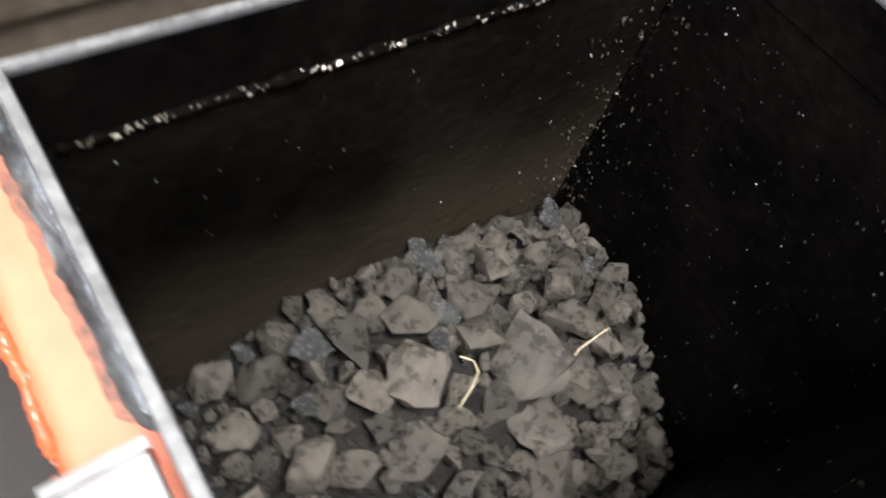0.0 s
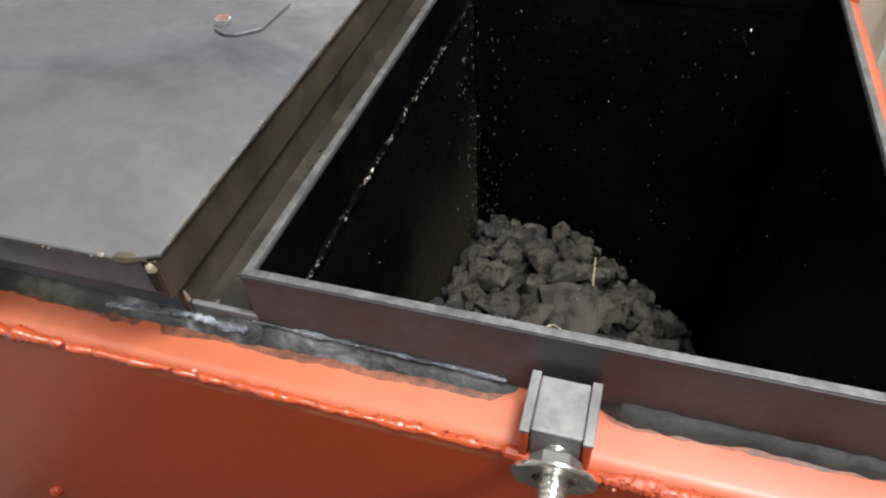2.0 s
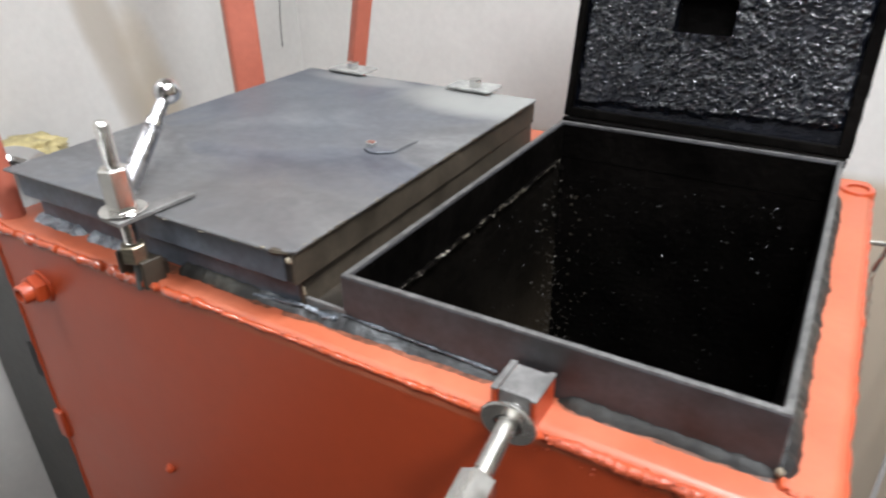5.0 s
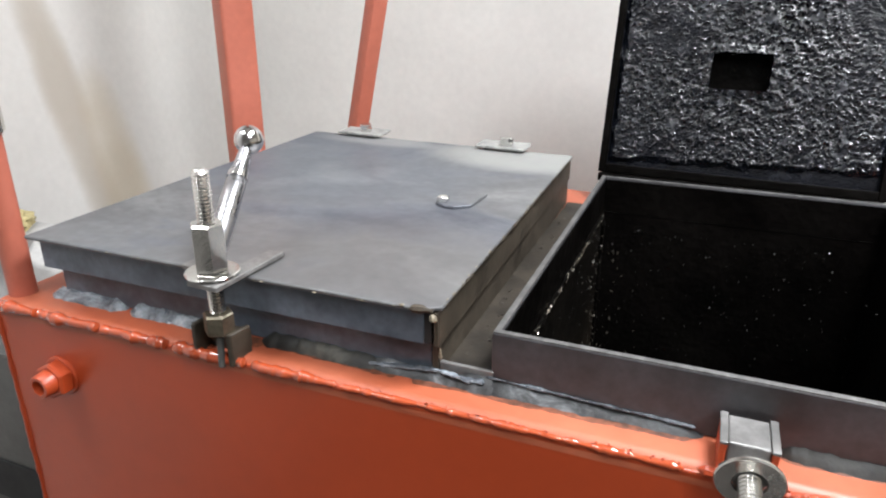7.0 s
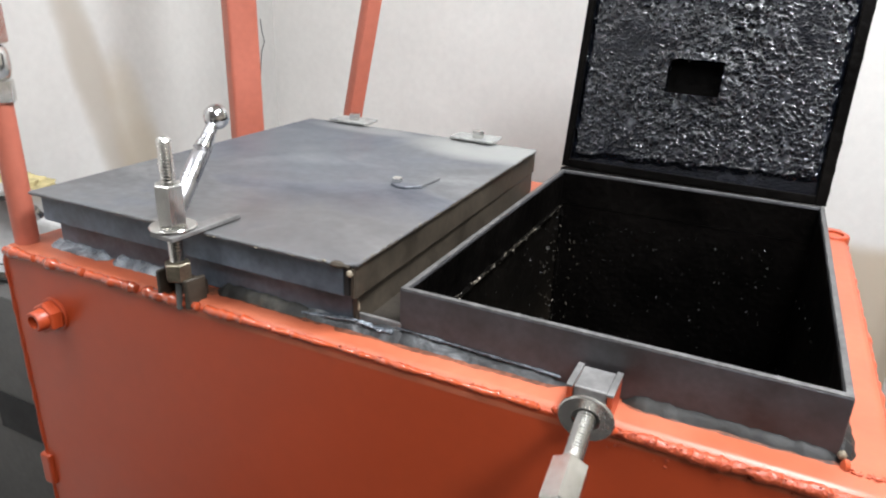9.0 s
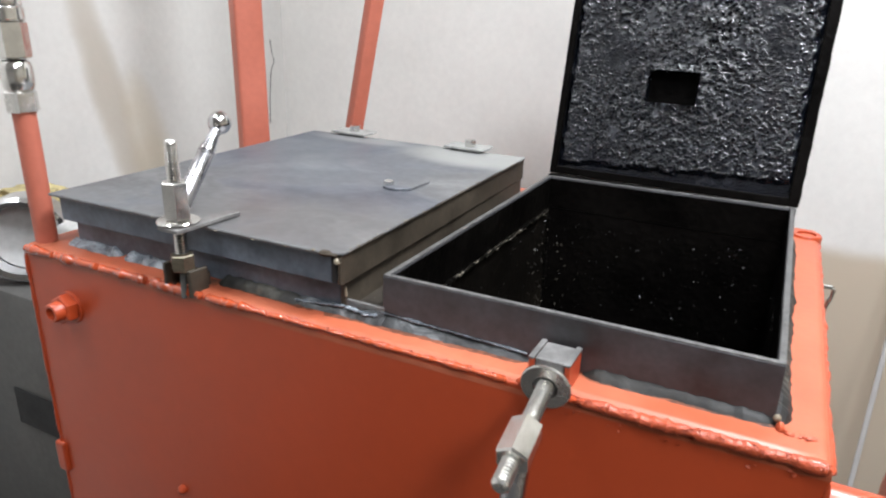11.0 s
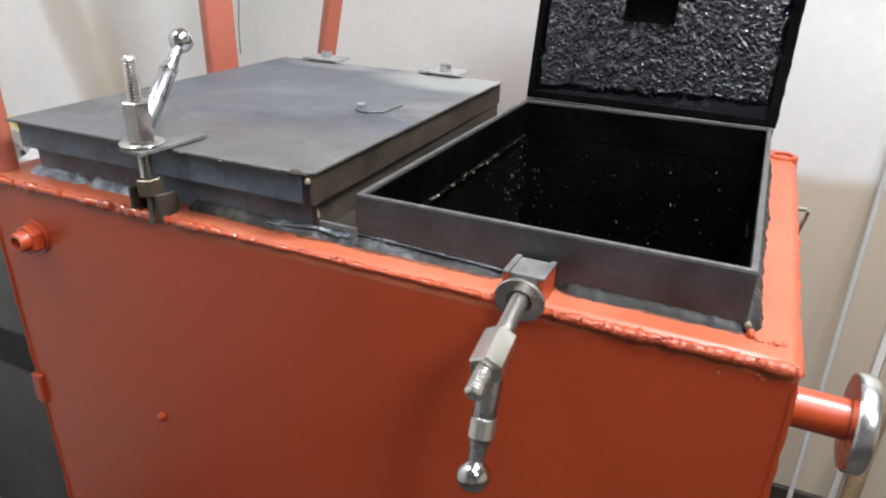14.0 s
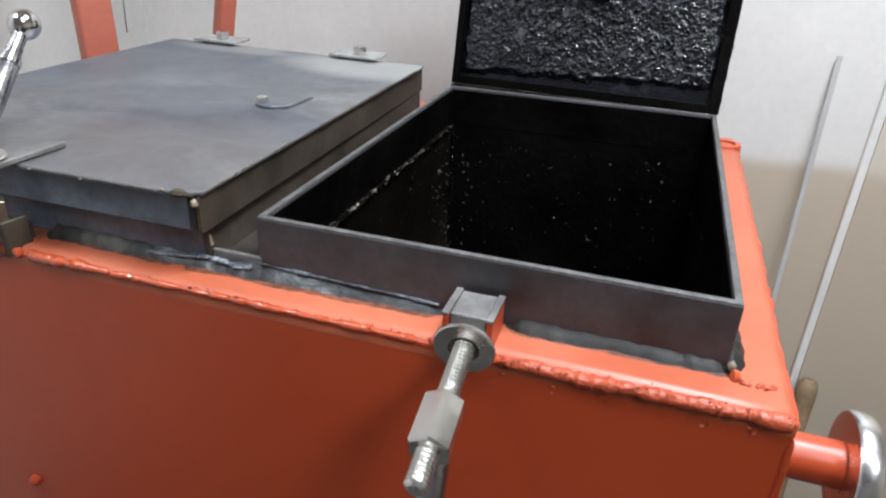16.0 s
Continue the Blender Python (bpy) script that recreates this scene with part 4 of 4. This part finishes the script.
part("edge_crust", bead([(LW - 0.001, 0.006, 0.005), (LW - 0.001, 0.006, LH - 0.01)], 0.0016, 0.004, 0.7, 1, 51, 7), TAR, open_lid)
part("hinge_bar", box(-LW + 0.002, LW - 0.002, -0.010, 0.020, -0.012, -0.001, 0.002), TAR, open_lid)


def crust_mesh(x0, x1, z0, z1, nx, nz, hole):
    """The lumpy tar skin of the lid, sunk at the square hole."""
    bm = bmesh.new()
    rows = []
    for j in range(nz + 1):
        row = []
        for i in range(nx + 1):
            x, z = x0 + (x1 - x0) * i / nx, z0 + (z1 - z0) * j / nz
            p = Vector((x, z, 0))
            u = (x - x0) / (x1 - x0)
            e = min(x - x0, x1 - x, z - z0 - 0.003 - 0.014 * u, z1 - z)
            fine = noise.noise(p * 190 + Vector((3, 1, 0))) + 0.7 * noise.noise(p * 400)
            lump = 0.30 * noise.noise(p * 80) + 1.15 * max(0.0, fine - 0.12) ** 1.3 + 0.10 * fine
            coarse = 0.62 + 0.95 * noise.noise(p * 13 + Vector((0, 0, 5)))
            e += 0.006 * noise.noise(p * 60)
            edge = max(0.0, min(1.0, e / 0.008))
            y = 0.0065 - 0.0062 * lump * max(0.12, coarse) * edge + 0.005 * (1 - edge)
            hx0, hx1, hz0, hz1 = hole
            inside = min(x - hx0, hx1 - x, z - hz0, hz1 - z)
            if inside > 0:
                y = 0.030 + 0.001 * lump
            elif inside > -0.010:
                y -= 0.0024 * (1 + inside / 0.010) * (0.6 + 0.8 * noise.noise(p * 120) + 0.5 * abs(fine)) + 0.0005
            row.append(bm.verts.new((x, y, z)))
        rows.append(row)
    for a, b in zip(rows, rows[1:]):
        for i in range(nx):
            bm.faces.new([a[i], a[i + 1], b[i + 1], b[i]])
    bmesh.ops.recalc_face_normals(bm, faces=bm.faces)
    return bm


part("tar_crust", crust_mesh(-LW + 0.009, LW - 0.013, 0.012, LH - 0.011, 320, 420, (-0.051, 0.021, 0.125, 0.172)), CRUST, open_lid, "lumpy glossy black tar")
part("recess_floor", box(-0.053, 0.023, 0.0265, 0.0285, 0.123, 0.174), TAR, open_lid, "matt black bottom of the square recess")

# ---- coal in the shaft ----
def heap(x, y):
    d = math.hypot(x + 0.11, (y - 0.19))
    return 0.819 - 0.34 * d - 0.80 * max(0, x + 0.085) - 0.3 * max(0, 0.12 - y)


bed = bmesh.new()
NX, NY = 34, 46
rows = []
for j in range(NY + 1):
    rows.append([bed.verts.new((HX0 + 0.0005 + (HX1 - HX0 - 0.001) * i / NX, HY0 + 0.0005 + (HY1 - HY0 - 0.001) * j / NY, heap(HX0 + (HX1 - HX0) * i / NX, HY0 + (HY1 - HY0) * j / NY) - 0.012 + 0.012 * noise.noise(Vector((i * 0.9, j * 0.9, 2))))) for i in range(NX + 1)])
for a, b in zip(rows, rows[1:]):
    for i in range(NX):
        bed.faces.new([a[i], a[i + 1], b[i + 1], b[i]])
bottom = bmesh.ops.extrude_face_region(bed, geom=list(bed.faces))
for v in [g for g in bottom["geom"] if isinstance(g, bmesh.types.BMVert)]:
    v.co.z = S0 + 0.007
bmesh.ops.recalc_face_normals(bed, faces=bed.faces)
tagged(part("coal_bed", bed, COAL_GAP), "coal filling the fuel shaft, darkened for the gaps between lumps", "coal", kind="stuff")

rng = random.Random(77)


def lump_mesh(k):
    bm = bmesh.new()
    n = 13 + k % 5
    sx, sy, sz = rng.uniform(0.85, 1.2), rng.uniform(0.75, 1.0), rng.uniform(0.6, 0.9)
    for _ in range(n):
        v = Vector((rng.gauss(0, 1), rng.gauss(0, 1), rng.gauss(0, 1))).normalized() * rng.uniform(0.86, 1.1)
        bm.verts.new((v.x * sx, v.y * sy, v.z * sz))
    bmesh.ops.convex_hull(bm, input=list(bm.verts))
    loose = [v for v in bm.verts if not v.link_faces]
    bmesh.ops.delete(bm, geom=loose, context="VERTS")
    bmesh.ops.subdivide_edges(bm, edges=list(bm.edges), cuts=2, use_grid_fill=True)
    seed = Vector((k * 3.7, k * 1.3, 0))
    for v in bm.verts:
        d = v.co.normalized()
        v.co += d * (0.09 * noise.noise(v.co * 1.8 + seed) + 0.07 * noise.noise(v.co * 4.5 + seed))
    me = bpy.data.meshes.new("coal_lump")
    bm.normal_update()
    bm.to_mesh(me)
    bm.free()
    for p in me.polygons:
        p.use_smooth = True
    me.set_sharp_from_angle(angle=radians(24))
    me.materials.append(COAL_SHINE if k == 0 else COAL)
    return me


LUMPS = [lump_mesh(k) for k in range(18)]
placed = []
tries = 0
# the large lumps on top: place, size, flatness, turn
LARGE = ((-0.078, 0.288, 0.046, 0.55, 20), (-0.026, 0.284, 0.046, 0.5, 60), (-0.101, 0.180, 0.034, 0.8, 10), (-0.150, 0.204, 0.033, 0.8, 80), (-0.137, 0.405, 0.028, 0.8, 140), (-0.156, 0.152, 0.030, 0.8, 200), (-0.146, 0.270, 0.029, 0.7, 45), (-0.019, 0.395, 0.032, 0.7, 120), (-0.190, 0.222, 0.026, 0.8, 15), (-0.205, 0.313, 0.020, 0.8, 70), (-0.143, 0.338, 0.027, 0.8, 30), (-0.085, 0.368, 0.024, 0.6, 95), (-0.059, 0.160, 0.030, 0.7, 110), (0.012, 0.279, 0.031, 0.7, 150), (-0.025, 0.225, 0.019, 0.9, 25), (-0.070, 0.108, 0.029, 0.8, 65), (-0.173, 0.082, 0.028, 0.8, 170), (-0.097, 0.425, 0.021, 0.8, 35), (0.046, 0.378, 0.030, 0.7, 75), (-0.125, 0.114, 0.022, 0.8, 5))
for k, (x, y, r, flat, turn) in enumerate(LARGE):
    placed.append((x, y, r))
    ob = new("coal_lump", LUMPS[1 + k % 17])
    ob.matrix_basis = pose(x, y, heap(x, y) + r * 0.12, rng.uniform(-14, 14), rng.uniform(-4, 22), turn) @ Matrix.Diagonal((r, r, r * flat, 1))
    tagged(ob, "large angular dull brown-grey lump of coal in the heap", "coal lump", "coal heap in the fuel shaft")
while len(placed) < 296 and tries < 9000:
    tries += 1
    big = tries < 2500
    r = rng.uniform(0.020, 0.030) if tries < 200 else rng.uniform(0.013, 0.023) if big else rng.uniform(0.006, 0.013)
    x, y = rng.uniform(HX0 + r * 0.9, HX1 - r * 0.9), rng.uniform(HY0 + r * 0.9, HY1 - r * 0.9)
    if any((x - a) ** 2 + (y - b) ** 2 < (0.60 * (r + c)) ** 2 for a, b, c in placed):
        continue
    placed.append((x, y, r))
    ob = new("coal_lump", LUMPS[len(placed) % 18])
    ob.matrix_basis = pose(x, y, heap(x, y) + r * rng.uniform(-0.1, 0.7), rng.uniform(-60, 60), rng.uniform(-60, 60), rng.uniform(0, 360)) @ Matrix.Diagonal((r, r, r, 1))
    tagged(ob, "angular dull grey lump of coal in the heap" if len(placed) % 18 else "shiny angular lump of coal in the heap", "coal lump", "coal heap in the fuel shaft")
for x, y, z, r, k in ((-0.195, 0.428, 0.750, 0.015, 0), (-0.167, 0.121, 0.812, 0.019, 0), (-0.112, 0.203, 0.842, 0.011, 0), (-0.128, 0.095, 0.805, 0.012, 0)):
    ob = new("coal_lump", LUMPS[k])
    ob.matrix_basis = pose(x, y, z, 900 * r, 25, 4000 * r) @ Matrix.Diagonal((r, r, r, 1))
    tagged(ob, "shiny angular lump of coal in the heap", "coal lump", "coal heap in the fuel shaft")
for pts in ([(-0.0565, 0.372, 0.789), (-0.0555, 0.352, 0.792), (-0.0545, 0.332, 0.790), (-0.050, 0.322, 0.780)], [(-0.090, 0.205, 0.851), (-0.083, 0.214, 0.847), (-0.075, 0.215, 0.840), (-0.069, 0.208, 0.832), (-0.062, 0.192, 0.822)]):
    tagged(part("straw", tube(pts, 0.00055, 6), STRAW), "pale dry straw lying on the coal", "straw", "straws on the coal")

# ---- pipes and posts round the boiler ----
post = thing("support_post", "red painted square steel post rising past the boiler", "post", (-0.806, 0.465, 0))
part("post_tube", box(-0.025, 0.025, -0.025, 0.025, 0, H, 0.006, 3), RED_POST, post, "", True, pose(0, 0, 0, 0, 0, 54.5))
zt = H
lean = thing("leaning_bar", "thin red square steel bar slanting up behind the boiler", "bar", (0, 0, 0))
a, b = Vector((-0.944 + 0.2094 * 0.18, 0.602, 0.0)), Vector((-0.944 + 0.2094 * (zt + 0.18), 0.602, zt))
part("bar_tube", box(-0.0135, 0.0135, -0.0135, 0.0135, 0, (b - a).length, 0.003, 2), RED_POST, lean, "", True, Matrix.Translation(a) @ (b - a).to_track_quat("Z", "Y").to_matrix().to_4x4() @ pose(0, 0, 0, 0, 0, 62))
riser = thing("riser_pipe", "red pipe with a chrome ball valve standing on the boiler", "pipe", (-0.7195, -0.012, TOP - 0.001))
part("pipe", rod((0, 0, 0), (0, 0, 0.165), 0.0128, 28), RED_POST, riser, "red painted steel pipe", True)
part("valve_nut", hexnut((0, 0, 0.160), (0, 0, 0.185), 0.0178, 0, 0.3), ZINC, riser)
part("valve_body", lathe([(0.013, 0), (0.0155, 0.002), (0.0172, 0.010), (0.0172, 0.024), (0.0155, 0.032), (0.013, 0.034)], 32, None, (0, 0, 0.185)), ZINC, riser, "chrome valve body", True)
part("valve_handle", box(-0.055, -0.015, -0.008, 0.008, 0.196, 0.208, 0.003), RED_POST, riser, "red valve handle")
part("union_nut", hexnut((0, 0, 0.221), (0, 0, 0.262), 0.0190, 0, 0.1), ZINC, riser, "large bright union nut")
part("union_ring", lathe([(0.016, 0), (0.0182, 0.002), (0.0182, 0.014), (0.016, 0.016)], 32, None, (0, 0, 0.262)), ZINC, riser, "", True)
part("adapter", lathe([(0.0165, 0), (0.0175, 0.006), (0.0170, 0.020), (0.015, 0.030), (0.0135, 0.034)], 32, None, (0, 0, 0.278)), ZINC, riser, "", True)
part("upper_pipe", rod((0, 0, 0.308), (0, 0, 1.449), 0.0155, 24), ZINC, riser, "pale upper pipe", True)

# ---- clutter beside the boiler ----
cab = thing("cabinet", "dark grey sheet metal cabinet standing beside the boiler", "cabinet", (-0.985, 0.32, 0))
part("cabinet_body", box(-0.20, 0.17, -0.24, 0.30, 0.03, 0.885, 0.006), DARK_GREY, cab, "", True)
part("plinth", box(-0.18, 0.15, -0.22, 0.28, 0, 0.03), BLACK, cab)
part("vent_plate", box(-0.05, 0.12, -0.244, -0.2405, 0.63, 0.70, 0.001), BLACK, cab, "black rectangular vent plate")
blower = thing("blower", "grey metal blower with a round chrome-rimmed inlet on the cabinet", "blower", (-1.0, 0.20, 0.886))
part("housing", box(-0.13, 0.15, -0.05, 0.08, 0.0, 0.105, 0.012, 3), GREY_METAL, blower, "", True)
part("inlet", lathe([(0.0, 0.02), (0.055, 0.02), (0.058, 0.055), (0.066, 0.058), (0.072, 0.052), (0.072, 0.0), (0, 0)], 40, None, (-0.035, -0.045, 0.075), (0.11, -0.20, 0.085)), CHROME, blower, "round bright rim", True)
part("inlet_dark", lathe([(0, 0.021), (0.054, 0.021), (0.054, 0.026), (0, 0.026)], 32, None, (-0.035, -0.045, 0.075), (0.11, -0.20, 0.085)), GREY_METAL, blower)
wool = bmesh.new()
bmesh.ops.create_icosphere(wool, subdivisions=4, radius=1)
for v in wool.verts:
    v.co = Vector((v.co.x * 0.055, v.co.y * 0.06, v.co.z * 0.020)) * (1 + 0.35 * noise.noise(v.co * 3.0))
tagged(part("insulation_pad", wool, FOAM, None, "", True, pose(-1.09, 0.205, 1.003)), "crumpled yellowish mineral wool pad lying on the blower", "insulation")
side_pipe = thing("heating_pipe", "thin red heating pipe rising by the wall", "pipe", (-1.13, 0.12, 0))
part("pipe", rod((0, 0, 0), (0, 0, H), 0.014), RED_POST, side_pipe, "", True)
strip = tagged(part("floor_strip", box(-1.1, -0.15, -0.170, -0.105, 0.0, 0.012, 0.004), BLUE), "dark blue plastic strip lying on the floor before the boiler", "strip")
pole = thing("trim_pole", "slim greyish white plastic trim leaning against the wall", "trim", (0, 0, 0))
pa, pb = Vector((0.318, 0.82, 0.004)), Vector((0.338, 1.010, 1.108))
part("trim_strip", box(-0.0048, 0.0048, -0.003, 0.003, 0, (pb - pa).length, 0.0015), POLE, pole, "", False, Matrix.Translation(pa) @ (pb - pa).to_track_quat("Z", "Y").to_matrix().to_4x4() @ pose(0, 0, 0, 0, 0, 0))
handle = thing("tool_handle", "worn round wooden tool handle leaning against the wall", "tool handle", (0, 0, 0))
ha, hb = Vector((0.430, 0.85, 0.018)), Vector((0.457, 0.985, 0.436))
part("shaft", tube([ha, ha.lerp(hb, 0.3), ha.lerp(hb, 0.7), ha.lerp(hb, 0.93), hb - (hb - ha) * 0.02, hb], [0.016, 0.0165, 0.018, 0.0215, 0.019, 0.013], 20), WOOD, handle, "", True)
